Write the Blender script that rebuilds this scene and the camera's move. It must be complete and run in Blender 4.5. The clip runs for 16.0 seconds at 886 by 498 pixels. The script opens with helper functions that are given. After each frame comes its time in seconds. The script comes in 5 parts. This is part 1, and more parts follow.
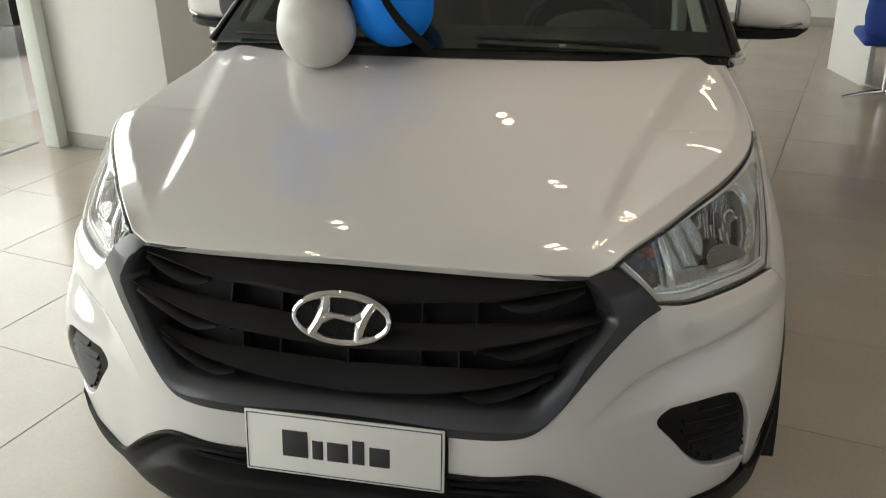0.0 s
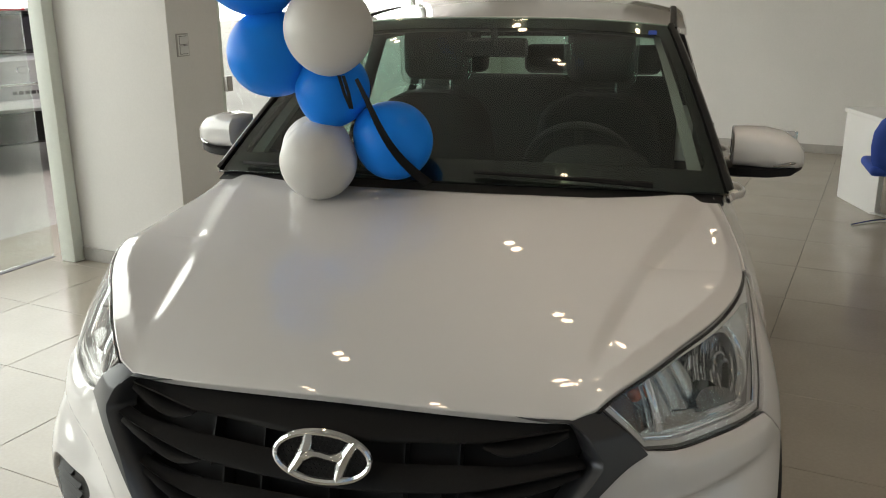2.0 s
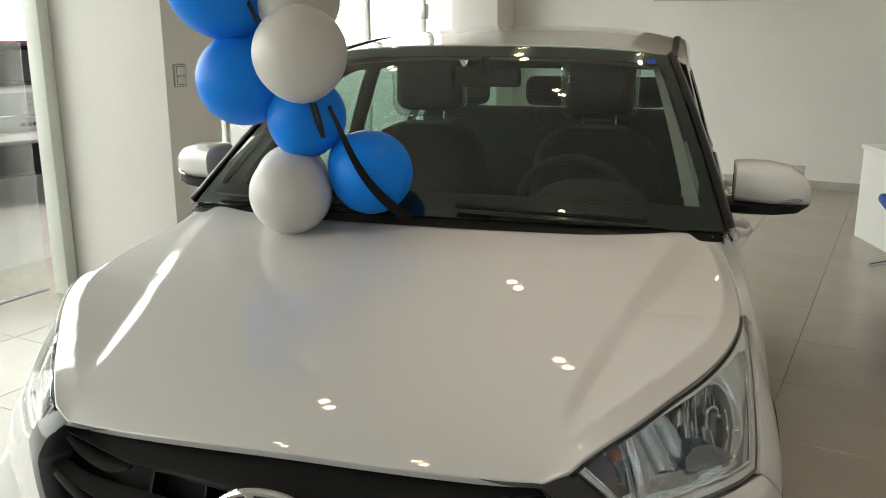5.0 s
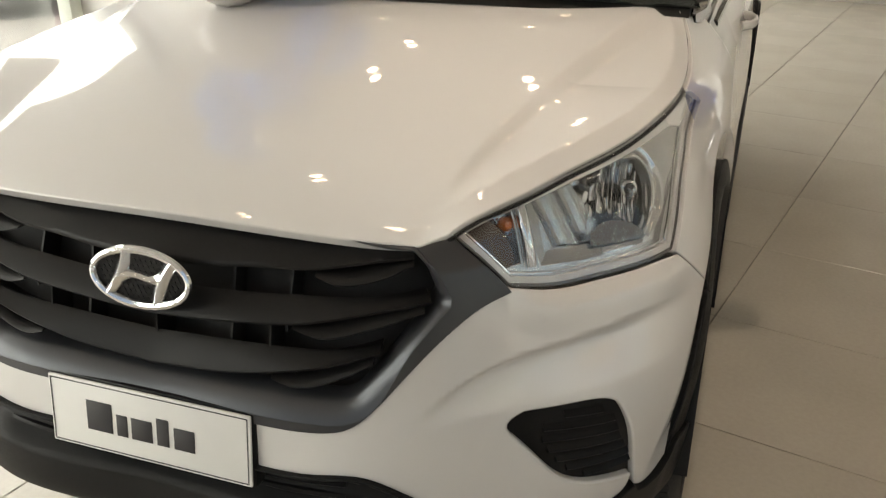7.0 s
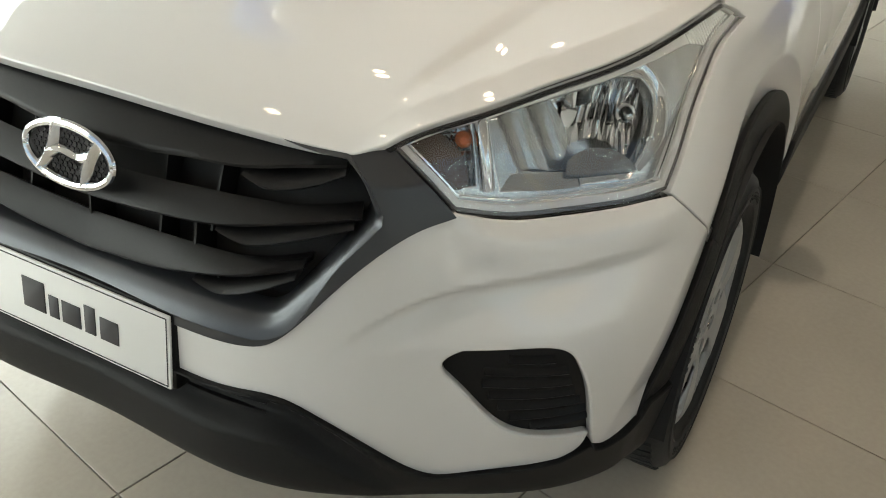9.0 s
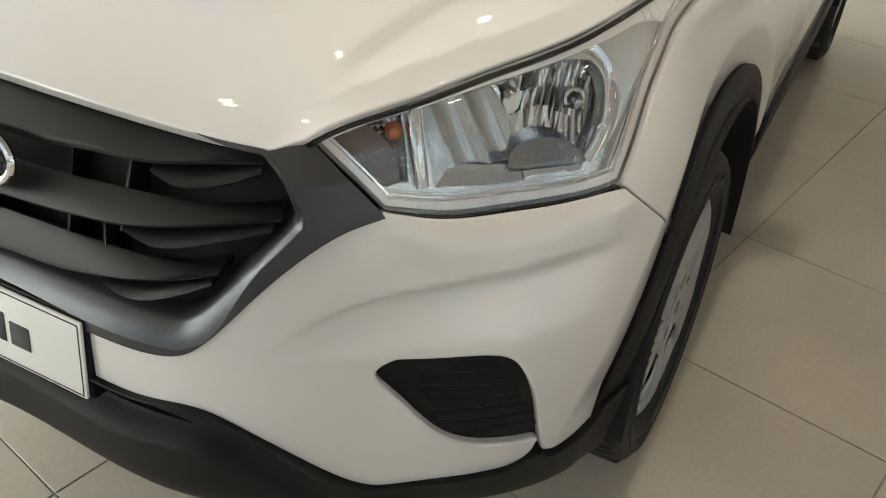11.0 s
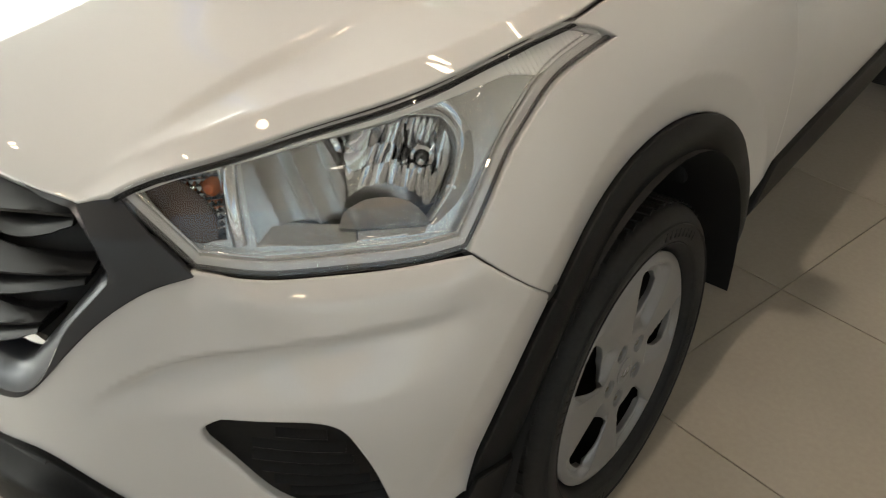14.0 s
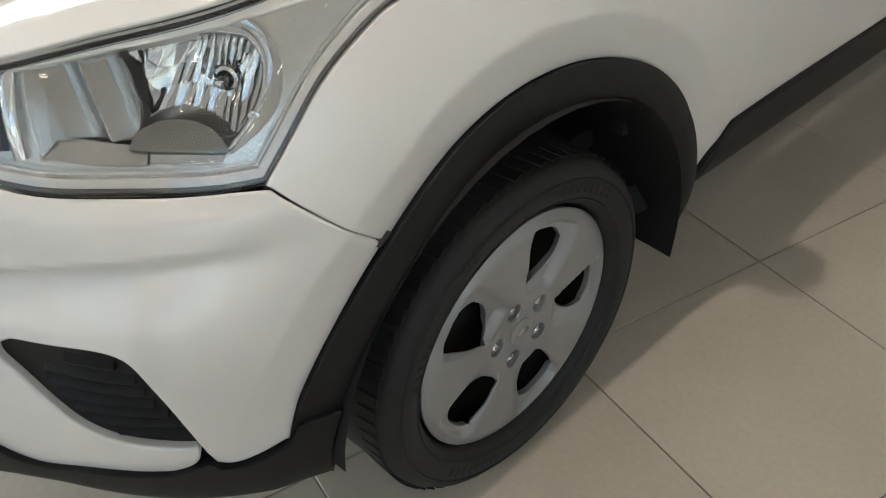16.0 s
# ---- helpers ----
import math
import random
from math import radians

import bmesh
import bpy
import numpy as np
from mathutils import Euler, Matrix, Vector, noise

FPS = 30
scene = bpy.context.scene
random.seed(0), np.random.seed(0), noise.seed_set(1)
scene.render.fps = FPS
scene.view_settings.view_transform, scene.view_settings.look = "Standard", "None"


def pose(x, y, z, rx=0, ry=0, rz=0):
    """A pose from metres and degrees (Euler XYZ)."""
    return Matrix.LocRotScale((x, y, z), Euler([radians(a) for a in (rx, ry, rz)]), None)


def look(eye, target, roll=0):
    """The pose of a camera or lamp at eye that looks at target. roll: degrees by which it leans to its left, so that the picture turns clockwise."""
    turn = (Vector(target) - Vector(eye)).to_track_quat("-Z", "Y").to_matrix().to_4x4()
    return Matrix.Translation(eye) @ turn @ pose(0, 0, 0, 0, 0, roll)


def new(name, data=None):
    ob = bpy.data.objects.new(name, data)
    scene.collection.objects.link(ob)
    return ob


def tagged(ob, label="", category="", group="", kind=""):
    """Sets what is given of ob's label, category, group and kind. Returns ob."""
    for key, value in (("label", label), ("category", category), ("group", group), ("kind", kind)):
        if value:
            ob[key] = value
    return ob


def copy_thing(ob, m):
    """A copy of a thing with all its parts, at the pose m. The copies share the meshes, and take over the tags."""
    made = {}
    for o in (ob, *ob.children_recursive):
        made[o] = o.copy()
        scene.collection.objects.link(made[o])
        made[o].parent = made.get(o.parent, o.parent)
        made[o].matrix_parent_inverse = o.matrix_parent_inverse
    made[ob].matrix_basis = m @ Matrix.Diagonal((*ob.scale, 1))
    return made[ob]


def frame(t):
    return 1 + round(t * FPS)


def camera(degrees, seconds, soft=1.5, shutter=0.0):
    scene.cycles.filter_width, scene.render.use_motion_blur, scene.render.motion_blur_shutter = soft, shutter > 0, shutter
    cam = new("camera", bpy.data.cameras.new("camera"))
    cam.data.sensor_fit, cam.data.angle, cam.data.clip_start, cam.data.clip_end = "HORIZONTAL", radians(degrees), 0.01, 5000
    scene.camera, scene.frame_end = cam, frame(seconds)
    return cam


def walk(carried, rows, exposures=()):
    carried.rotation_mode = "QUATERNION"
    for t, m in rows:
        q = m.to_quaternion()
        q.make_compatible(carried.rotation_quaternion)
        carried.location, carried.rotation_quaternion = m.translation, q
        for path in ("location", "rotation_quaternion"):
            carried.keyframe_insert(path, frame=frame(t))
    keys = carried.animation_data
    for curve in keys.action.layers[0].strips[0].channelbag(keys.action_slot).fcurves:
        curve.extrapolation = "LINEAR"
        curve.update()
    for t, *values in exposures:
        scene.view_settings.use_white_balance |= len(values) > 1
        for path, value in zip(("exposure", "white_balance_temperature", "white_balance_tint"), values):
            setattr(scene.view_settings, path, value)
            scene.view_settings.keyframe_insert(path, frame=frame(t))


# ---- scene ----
cam = camera(53.3, 16.0, soft=.95, shutter=0.3)
PATH = [
    (0, (0.505, -1.314, 1.624), (0.097, 0.465, 0.806), -1.1),
    (0.5, (0.518, -1.298, 1.638), (0.082, 0.508, 0.898), -0.9),
    (1, (0.544, -1.287, 1.652), (0.088, 0.545, 0.992), -0.9),
    (1.5, (0.562, -1.289, 1.662), (0.093, 0.556, 1.048), -0.6),
    (2, (0.563, -1.29, 1.669), (0.097, 0.567, 1.092), -0.4),
    (2.5, (0.552, -1.298, 1.674), (0.09, 0.575, 1.145), -0.1),
    (3, (0.56, -1.294, 1.682), (0.093, 0.591, 1.203), -0.0),
    (3.2, (0.565, -1.282, 1.682), (0.094, 0.606, 1.219), -0.0),
    (5.5, (0.677, -1.102, 1.602), (0.129, 0.744, 1.06), -0.3),
    (6, (0.802, -1.099, 1.563), (0.139, 0.677, 0.927), -0.4),
    (6.5, (0.876, -1.059, 1.528), (0.178, 0.664, 0.792), -1.3),
    (7, (0.882, -0.98, 1.49), (0.271, 0.72, 0.632), -0.5),
    (7.5, (0.888, -0.911, 1.468), (0.296, 0.737, 0.502), -0.2),
    (8, (0.944, -0.837, 1.445), (0.309, 0.762, 0.426), 2.1),
    (8.2, (0.977, -0.813, 1.436), (0.273, 0.758, 0.417), 2.4),
    (10.5, (1.066, -0.629, 1.452), (0.256, 0.799, 0.31), 1.7),
    (11, (1.049, -0.595, 1.438), (0.312, 0.87, 0.294), 2.6),
    (11.5, (1.095, -0.544, 1.442), (0.318, 0.888, 0.282), 2.1),
    (12, (1.172, -0.461, 1.459), (0.31, 0.911, 0.286), 2.5),
    (12.5, (1.239, -0.421, 1.472), (0.278, 0.898, 0.316), 2.3),
    (13, (1.306, -0.397, 1.474), (0.28, 0.892, 0.34), 1.3),
    (13.5, (1.339, -0.364, 1.477), (0.287, 0.909, 0.349), 0.1),
    (14, (1.341, -0.295, 1.466), (0.314, 0.994, 0.333), -1.0),
    (14.5, (1.308, -0.202, 1.445), (0.342, 1.12, 0.296), -1.0),
    (15, (1.326, -0.143, 1.432), (0.345, 1.136, 0.246), -2.2),
    (15.5, (1.444, -0.064, 1.42), (0.424, 1.137, 0.189), -0.4),
    (16, (1.549, -0.005, 1.412), (0.426, 1.088, 0.17), -0.2),
]
EXPOSURES = [(0.0, -0.40, 7130, 14), (0.5, -0.53, 7120, 14), (1.0, -0.55, 7150, 14.5), (2.0, -0.58, 7170, 14), (3.0, -0.71, 7190, 13.5), (5.5, -0.3, 7180, 11), (6.0, -0.29, 7400, 14), (6.5, -0.12, 7500, 15), (7.0, 0.18, 7600, 16), (8.0, 0.36, 7200, 13), (10.5, 0.16, 6950, 9), (11.0, 0.38, 7150, 13), (12.5, 0.03, 6950, 11), (13.0, 0.05, 7000, 12), (13.5, -0.05, 7080, 13), (14.0, 0.19, 7250, 14), (15.0, 0.45, 6950, 13), (16.0, 0.68, 6550, 12)]
walk(cam, [(t, look(eye, target, roll)) for t, eye, target, roll in PATH], EXPOSURES)

# ---- light ----
ROOM = pose(0, 0, 0, 0, 0, -12.5)   # the room's grid stands turned against the car
world = bpy.data.worlds.new("sky")
scene.world = world
world.use_nodes = True
wt = world.node_tree
sky = wt.nodes.new("ShaderNodeTexSky")
sky.sky_type, sky.sun_disc = "NISHITA", False
sky.sun_elevation, sky.sun_rotation, sky.air_density, sky.dust_density = radians(73), radians(149), 1.0, 3.0
wt.links.new(sky.outputs[0], wt.nodes["Background"].inputs[0])
wt.nodes["Background"].inputs[1].default_value = 0.15


def lamp(name, kind, m, power, colour, **more):
    data = bpy.data.lights.new(name, kind)
    data.energy, data.color = power, colour
    if kind == "AREA":
        data.shape, data.size, data.size_y = "RECTANGLE", more["size"], more["size_y"]
    if kind == "SUN":
        data.angle = more["angle"]
    if kind == "SPOT":
        data.spot_size, data.spot_blend, data.shadow_soft_size = more["cone"], 0.6, more["soft"]
    ob = new(name, data)
    ob.matrix_world = m
    return ob


lamp("sun", "SUN", look((1.5, -2.5, 10), (0, 0, 0)), 1.5, (1, .97, .93), angle=radians(14))
# daylight through the glass fronts
lamp("street_light", "AREA", ROOM @ pose(-1.8, -4.25, 1.85, 90, 0, 0), 6, (.90, .95, 1), size=4.4, size_y=1.9)
lamp("side_light", "AREA", ROOM @ pose(5.52, -.9, 1.75, 0, 90, 0), 5, (.90, .95, 1), size=2.3, size_y=5.8)

# the downlight over the front wheel, which throws the car's shadow on the tiles
lamp("downlight_beam", "SPOT", look(ROOM @ Vector((.704, .842, 3.27)), (1.45, 1.45, 0)), 75, (1, .92, .82), cone=radians(84), soft=.05)


# ---- materials ----
def material(name, colour, rough=.5, metal=0.0, coat=0.0, grain=0.0, grain_scale=60.0, bump=0.0, bump_scale=300.0, stain=0.0, stain_scale=3.0, per_object=0.0, spec=.5, rough_var=0.0):
    mat = bpy.data.materials.new(name)
    mat.use_nodes = True
    nt = mat.node_tree
    bsdf = nt.nodes["Principled BSDF"]
    bsdf.inputs["Roughness"].default_value, bsdf.inputs["Metallic"].default_value = rough, metal
    bsdf.inputs["Coat Weight"].default_value, bsdf.inputs["Coat Roughness"].default_value = coat, .02
    bsdf.inputs["Coat IOR"].default_value = 1.8
    bsdf.inputs["Specular IOR Level"].default_value = spec
    geo = nt.nodes.new("ShaderNodeTexCoord")

    def noise_tex(scale, detail=4):
        n = nt.nodes.new("ShaderNodeTexNoise")
        n.inputs["Scale"].default_value, n.inputs["Detail"].default_value = scale, detail
        nt.links.new(geo.outputs["Object"], n.inputs["Vector"])
        return n.outputs["Fac"]

    def mixed(a, fac, amount):
        """a, lightened and darkened by fac round its middle."""
        m = nt.nodes.new("ShaderNodeMapRange")
        m.inputs["From Min"].default_value, m.inputs["From Max"].default_value = .3, .7
        m.inputs["To Min"].default_value, m.inputs["To Max"].default_value = 1 - amount, 1 + amount
        nt.links.new(fac, m.inputs["Value"])
        mul = nt.nodes.new("ShaderNodeVectorMath")
        mul.operation = "SCALE"
        nt.links.new(a, mul.inputs[0])
        nt.links.new(m.outputs[0], mul.inputs["Scale"])
        return mul.outputs[0]

    rgb = nt.nodes.new("ShaderNodeRGB")
    rgb.outputs[0].default_value = (*colour, 1)
    col = rgb.outputs[0]
    if grain:
        col = mixed(col, noise_tex(grain_scale, 6), grain)
    if stain:
        col = mixed(col, noise_tex(stain_scale, 3), stain)
    if per_object:
        info = nt.nodes.new("ShaderNodeObjectInfo")
        col = mixed(col, info.outputs["Random"], per_object)
    nt.links.new(col, bsdf.inputs["Base Color"])
    if rough_var:
        m = nt.nodes.new("ShaderNodeMapRange")
        m.inputs["To Min"].default_value, m.inputs["To Max"].default_value = max(.02, rough - rough_var), rough + rough_var
        nt.links.new(noise_tex(stain_scale * 2 + 2, 5), m.inputs["Value"])
        nt.links.new(m.outputs[0], bsdf.inputs["Roughness"])
    if bump:
        b = nt.nodes.new("ShaderNodeBump")
        b.inputs["Strength"].default_value, b.inputs["Distance"].default_value = bump, .002
        nt.links.new(noise_tex(bump_scale, 2), b.inputs["Height"])
        nt.links.new(b.outputs[0], bsdf.inputs["Normal"])
    return mat


def glass(name, tint, gloss=.05, rough=.0):
    """Thin clear sheet: lets light through with a tint, and mirrors by Fresnel."""
    mat = bpy.data.materials.new(name)
    mat.use_nodes = True
    nt = mat.node_tree
    nt.nodes.remove(nt.nodes["Principled BSDF"])
    out = nt.nodes["Material Output"]
    see, shine, mix, side, power, scale = (nt.nodes.new("ShaderNode" + k) for k in (
        "BsdfTransparent", "BsdfGlossy", "MixShader", "LayerWeight", "Math", "Math"))
    power.operation, scale.operation = "POWER", "MULTIPLY_ADD"
    power.inputs[1].default_value = 5
    scale.inputs[1].default_value, scale.inputs[2].default_value = .9, gloss
    side.inputs["Blend"].default_value = .5
    see.inputs[0].default_value = (*tint, 1)
    shine.inputs["Roughness"].default_value = rough
    shine.inputs[0].default_value = (1, 1, 1, 1)
    nt.links.new(side.outputs["Facing"], power.inputs[0])
    nt.links.new(power.outputs[0], scale.inputs[0])
    nt.links.new(scale.outputs[0], mix.inputs[0])
    nt.links.new(see.outputs[0], mix.inputs[1])
    nt.links.new(shine.outputs[0], mix.inputs[2])
    nt.links.new(mix.outputs[0], out.inputs[0])
    return mat


def glow(name, colour, strength):
    mat = bpy.data.materials.new(name)
    mat.use_nodes = True
    b = mat.node_tree.nodes["Principled BSDF"]
    b.inputs["Base Color"].default_value = (*colour, 1)
    b.inputs["Emission Color"].default_value, b.inputs["Emission Strength"].default_value = (*colour, 1), strength
    return mat


PAINT = material("white_paint", (.62, .61, .596), .45, coat=1, spec=.1, grain=.012, grain_scale=900, stain=.012, stain_scale=2)
BLACK = material("black_plastic", (.009, .009, .0092), .38, spec=.16, grain=.12, grain_scale=250, bump=.06, bump_scale=900, stain=.06)
CLAD = material("grained_cladding", (.0122, .0125, .0127), .5, spec=.14, grain=.12, grain_scale=300, bump=.2, bump_scale=1200, stain=.08)
GLOSS = material("gloss_black", (.008, .008, .009), .16, coat=.2, spec=.3, stain=.1)
SATIN = material("satin_grey_trim", (.045, .047, .051), .30, metal=.4, grain=.03, grain_scale=500, stain=.05)
VOID = material("black_recess", (.004, .004, .0045), .8, stain=.2)
CHROME = material("chrome", (.70, .71, .72), .06, metal=1, stain=.03, rough_var=.02)
SILVER = material("silver_reflector", (.50, .505, .51), .12, metal=1, stain=.04, rough_var=.04)
SATIN_SILVER = material("satin_silver", (.52, .525, .52), .22, metal=.95, grain=.03, grain_scale=400, bump=.06, bump_scale=1500)
BROW = material("pale_satin_silver", (.90, .895, .87), .20, metal=.35, bump=.05, bump_scale=1200)
DULL = material("dull_silver_chamber", (.36, .365, .36), .24, metal=.95, stain=.06, stain_scale=30)
RIM = material("clear_lens_edge", (.42, .415, .405), .08, coat=1, stain=.06, stain_scale=25)
SHELF_GREY = material("dull_reflector_shelf", (.18, .18, .175), .27, metal=.9, stain=.08, stain_scale=30)
# for the lens joint, and for dark strips that stand in for gap shade
JOINT_AND_GAP = material("grey_joint_and_gap_shade", (.045, .043, .041), .3, stain=.08, stain_scale=25)
MIRRORED = material("mirror_finish", (.52, .53, .54), .03, metal=1, stain=.04, stain_scale=40)
BEVEL = material("satin_metal_bevel", (.062, .066, .073), .34, metal=.6, grain=.03, grain_scale=500, stain=.05)
AMBER = material("amber_bulb", (.45, .10, .02), .2, stain=.1)
SMOKED = material("smoked_chamber", (.055, .030, .020), .16, metal=.3, spec=.5, stain=.15, stain_scale=30)
WHEEL = material("silver_wheel_paint", (.29, .295, .30), .38, metal=.45, grain=.03, grain_scale=600, stain=.06, stain_scale=8)
RUBBER = material("tyre_rubber", (.018, .0185, .019), .62, spec=.3, grain=.15, grain_scale=120, bump=.15, bump_scale=400, stain=.2, stain_scale=7)
STEEL = material("dark_steel", (.10, .10, .105), .45, metal=.7, stain=.2, stain_scale=12)
LENS = glass("clear_lens", (.97, .97, .97))
SCREEN = glass("green_tinted_glass", (.60, .76, .69), gloss=.075)
PANE = glass("clear_pane", (.93, .97, .95))
TRIMCLOTH = material("dark_cloth", (.013, .014, .0145), .9, grain=.2, grain_scale=200, stain=.1)
LINING = material("grey_roof_lining", (.22, .22, .21), .9, grain=.06, grain_scale=200)
POLY = glass("thin_plastic_cover", (.86, .88, .88))
PLATE = material("white_plate", (.72, .72, .70), .35, stain=.04, stain_scale=6)
INK = material("dark_ink", (.025, .025, .028), .5, stain=.1)
WALL = material("white_wall_paint", (.80, .785, .755), .75, grain=.015, grain_scale=90, bump=.08, bump_scale=160, stain=.03, stain_scale=1.2)
SKIRT = material("grey_skirting", (.42, .40, .37), .4, grain=.05, grain_scale=40, stain=.05)
TILE = material("beige_porcelain", (.395, .357, .300), .20, grain=.035, grain_scale=70, stain=.05, stain_scale=2.5, per_object=.02, rough_var=.07)
GROUT = material("grey_grout", (.27, .25, .225), .9, grain=.15, grain_scale=50, stain=.15)
CEIL = material("white_ceiling", (.62, .605, .58), .85, grain=.01, stain=.02, stain_scale=.8)
FRAME = material("white_window_frame", (.72, .76, .70), .4, grain=.02, stain=.04)
ALU = material("brushed_metal", (.45, .44, .42), .35, metal=.9, grain=.05, grain_scale=120, stain=.06)
PAVE = material("concrete_yard", (.36, .345, .325), .85, grain=.1, grain_scale=25, stain=.12, stain_scale=.7, bump=.3, bump_scale=60)
BLUE_B = material("blue_latex", (.0005, .22, .82), .33, stain=.03, stain_scale=6, spec=.12)
WHITE_B = material("white_latex", (.62, .60, .57), .32, stain=.03, stain_scale=6, spec=.4)
RIBBON = material("black_ribbon", (.006, .006, .007), .5, spec=.2, grain=.1)
BLUE_C = material("blue_chair_fabric", (.015, .06, .33), .7, grain=.12, grain_scale=220, stain=.05)
DESK = material("white_laminate", (.74, .73, .71), .35, stain=.03, stain_scale=2)
POSTER = material("dark_earth_print", (.10, .085, .055), .5, grain=.5, grain_scale=30, stain=.5, stain_scale=3)
HAZE = glow("overcast_haze", (.95, .98, 1), 6.5)
LAMPGLOW = glow("warm_lamp", (1, .80, .58), 24)


# ---- building helpers ----
def link(name, mesh, mat, parent=None, label=""):
    ob = new(name, mesh)
    if mat:
        mesh.materials.append(mat)
    if parent:
        ob.parent = parent
    return tagged(ob, label)


def part(name, bm, mat, parent=None, label="", smooth=35):
    """A bmesh as one mesh object; edges sharper than smooth degrees stay hard."""
    mesh = bpy.data.meshes.new(name)
    bmesh.ops.recalc_face_normals(bm, faces=bm.faces)
    for e in bm.edges:
        e.smooth = len(e.link_faces) == 2 and e.calc_face_angle(3) < radians(smooth)
    for f in bm.faces:
        f.smooth = True
    bm.to_mesh(mesh)
    bm.free()
    return link(name, mesh, mat, parent, label)


def thing(name, m=None, label="", category="", group="", kind=""):
    ob = new(name)
    ob.empty_display_size = .1
    if m is not None:
        ob.matrix_world = m
    return tagged(ob, label, category, group, kind)


def box(size, m=None, bevel=.004, seg=2):
    bm = bmesh.new()
    bmesh.ops.create_cube(bm, size=1)
    bmesh.ops.scale(bm, vec=size, verts=bm.verts)
    if bevel:
        bmesh.ops.bevel(bm, geom=bm.edges[:], offset=min(bevel, min(size) * .45), segments=seg, profile=.5, affect="EDGES")
    if m is not None:
        bmesh.ops.transform(bm, matrix=m, verts=bm.verts)
    return bm


def turned(profile, segs=48, m=None, closed=False):
    """A lathe: (radius, height) points turned round z."""
    bm = bmesh.new()
    rings = []
    for r, h in profile:
        if r < 1e-6:
            rings.append([bm.verts.new((0, 0, h))] * segs)
        else:
            rings.append([bm.verts.new((r * math.cos(2 * math.pi * k / segs), r * math.sin(2 * math.pi * k / segs), h)) for k in range(segs)])
    pairs = list(zip(rings, rings[1:])) + ([(rings[-1], rings[0])] if closed else [])
    for a, b in pairs:
        for k in range(segs):
            q = [a[k], a[(k + 1) % segs], b[(k + 1) % segs], b[k]]
            q = [v for n, v in enumerate(q) if v not in q[:n]]
            if len(q) > 2:
                bm.faces.new(q)
    if m is not None:
        bmesh.ops.transform(bm, matrix=m, verts=bm.verts)
    return bm


def loft(sections, close=True, caps=True):
    """Skin over a row of sections, each the same number of 3D points; close: sections are rings."""
    bm = bmesh.new()
    rows = [[bm.verts.new(p) for p in sec] for sec in sections]
    n = len(rows[0])
    for a, b in zip(rows, rows[1:]):
        for k in range(n if close else n - 1):
            bm.faces.new((a[k], a[(k + 1) % n], b[(k + 1) % n], b[k]))
    if close and caps:
        bm.faces.new(rows[0][::-1])
        bm.faces.new(rows[-1])
    return bm


def merge(bm, other):
    """Adds a second bmesh to the first."""
    tmp = bpy.data.meshes.new("tmp")
    other.to_mesh(tmp)
    other.free()
    bm.from_mesh(tmp)
    bpy.data.meshes.remove(tmp)
    return bm


def tube(points, radius, segs=10, caps=True, flat=1.0):
    """A round bar along 3D points; radius: a number or one a point."""
    pts = [Vector(p) for p in points]
    secs, up = [], Vector((0, 0, 1))
    for n, p in enumerate(pts):
        way = (pts[min(n + 1, len(pts) - 1)] - pts[max(n - 1, 0)]).normalized()
        side = way.cross(up)
        side = side.normalized() if side.length > 1e-3 else Vector((1, 0, 0))
        top = side.cross(way)
        r = radius[n] if isinstance(radius, (list, tuple)) else radius
        secs.append([p + r * (math.cos(2 * math.pi * k / segs) * side + flat * math.sin(2 * math.pi * k / segs) * top) for k in range(segs)])
    return loft(secs, True, caps)


def rounded(points, n):
    """n points of a smooth curve through 3D or 2D points."""
    p = np.array(points, float)
    k = np.r_[0, np.cumsum(np.linalg.norm(np.diff(p, axis=0), axis=1))]
    return cubic(k, p, np.linspace(0, k[-1], n))


def outline(*curves, step=.012):
    """A closed 2D line from curves, each smooth through its points, that meet in corners."""
    got = []
    for c in curves:
        p = np.array(c, float)
        k = np.r_[0, np.cumsum(np.hypot(*np.diff(p, axis=0).T))]
        n = max(2, int(k[-1] / step) + 2)
        q = cubic(k, p, np.linspace(0, k[-1], n)) if len(p) > 2 else np.linspace(p[0], p[1], n)
        got.append(q)
    out = np.vstack(got)
    keep = np.hypot(*(out - np.roll(out, 1, 0)).T) > step * .15
    return out[keep]


def mirrored(half):
    """Both halves of an outline whose half runs from the middle line to the middle line."""
    half = np.asarray(half)
    back = half[::-1] * (-1, 1)
    both = np.vstack([half, back])
    keep = np.hypot(*(both - np.roll(both, 1, 0)).T) > 1e-4
    return both[keep]


def flipped(line):
    return np.asarray(line)[::-1] * (-1, 1)


def arc(cx, cy, r, a0, a1, n=40):
    a = np.radians(np.linspace(a0, a1, n))
    return np.stack([cx + r * np.cos(a), cy + r * np.sin(a)], 1)


def area2(p):
    return float(np.sum(p[:, 0] * np.roll(p[:, 1], -1) - np.roll(p[:, 0], -1) * p[:, 1]) / 2)


def inside(poly, q):
    x, y = q[:, 0][:, None], q[:, 1][:, None]
    x1, y1 = poly[:, 0], poly[:, 1]
    x2, y2 = np.roll(x1, -1), np.roll(y1, -1)
    hit = ((y1 > y) != (y2 > y)) & (x < (x2 - x1) * (y - y1) / np.where(y2 == y1, 1e-12, y2 - y1) + x1)
    return hit.sum(1) % 2 == 1


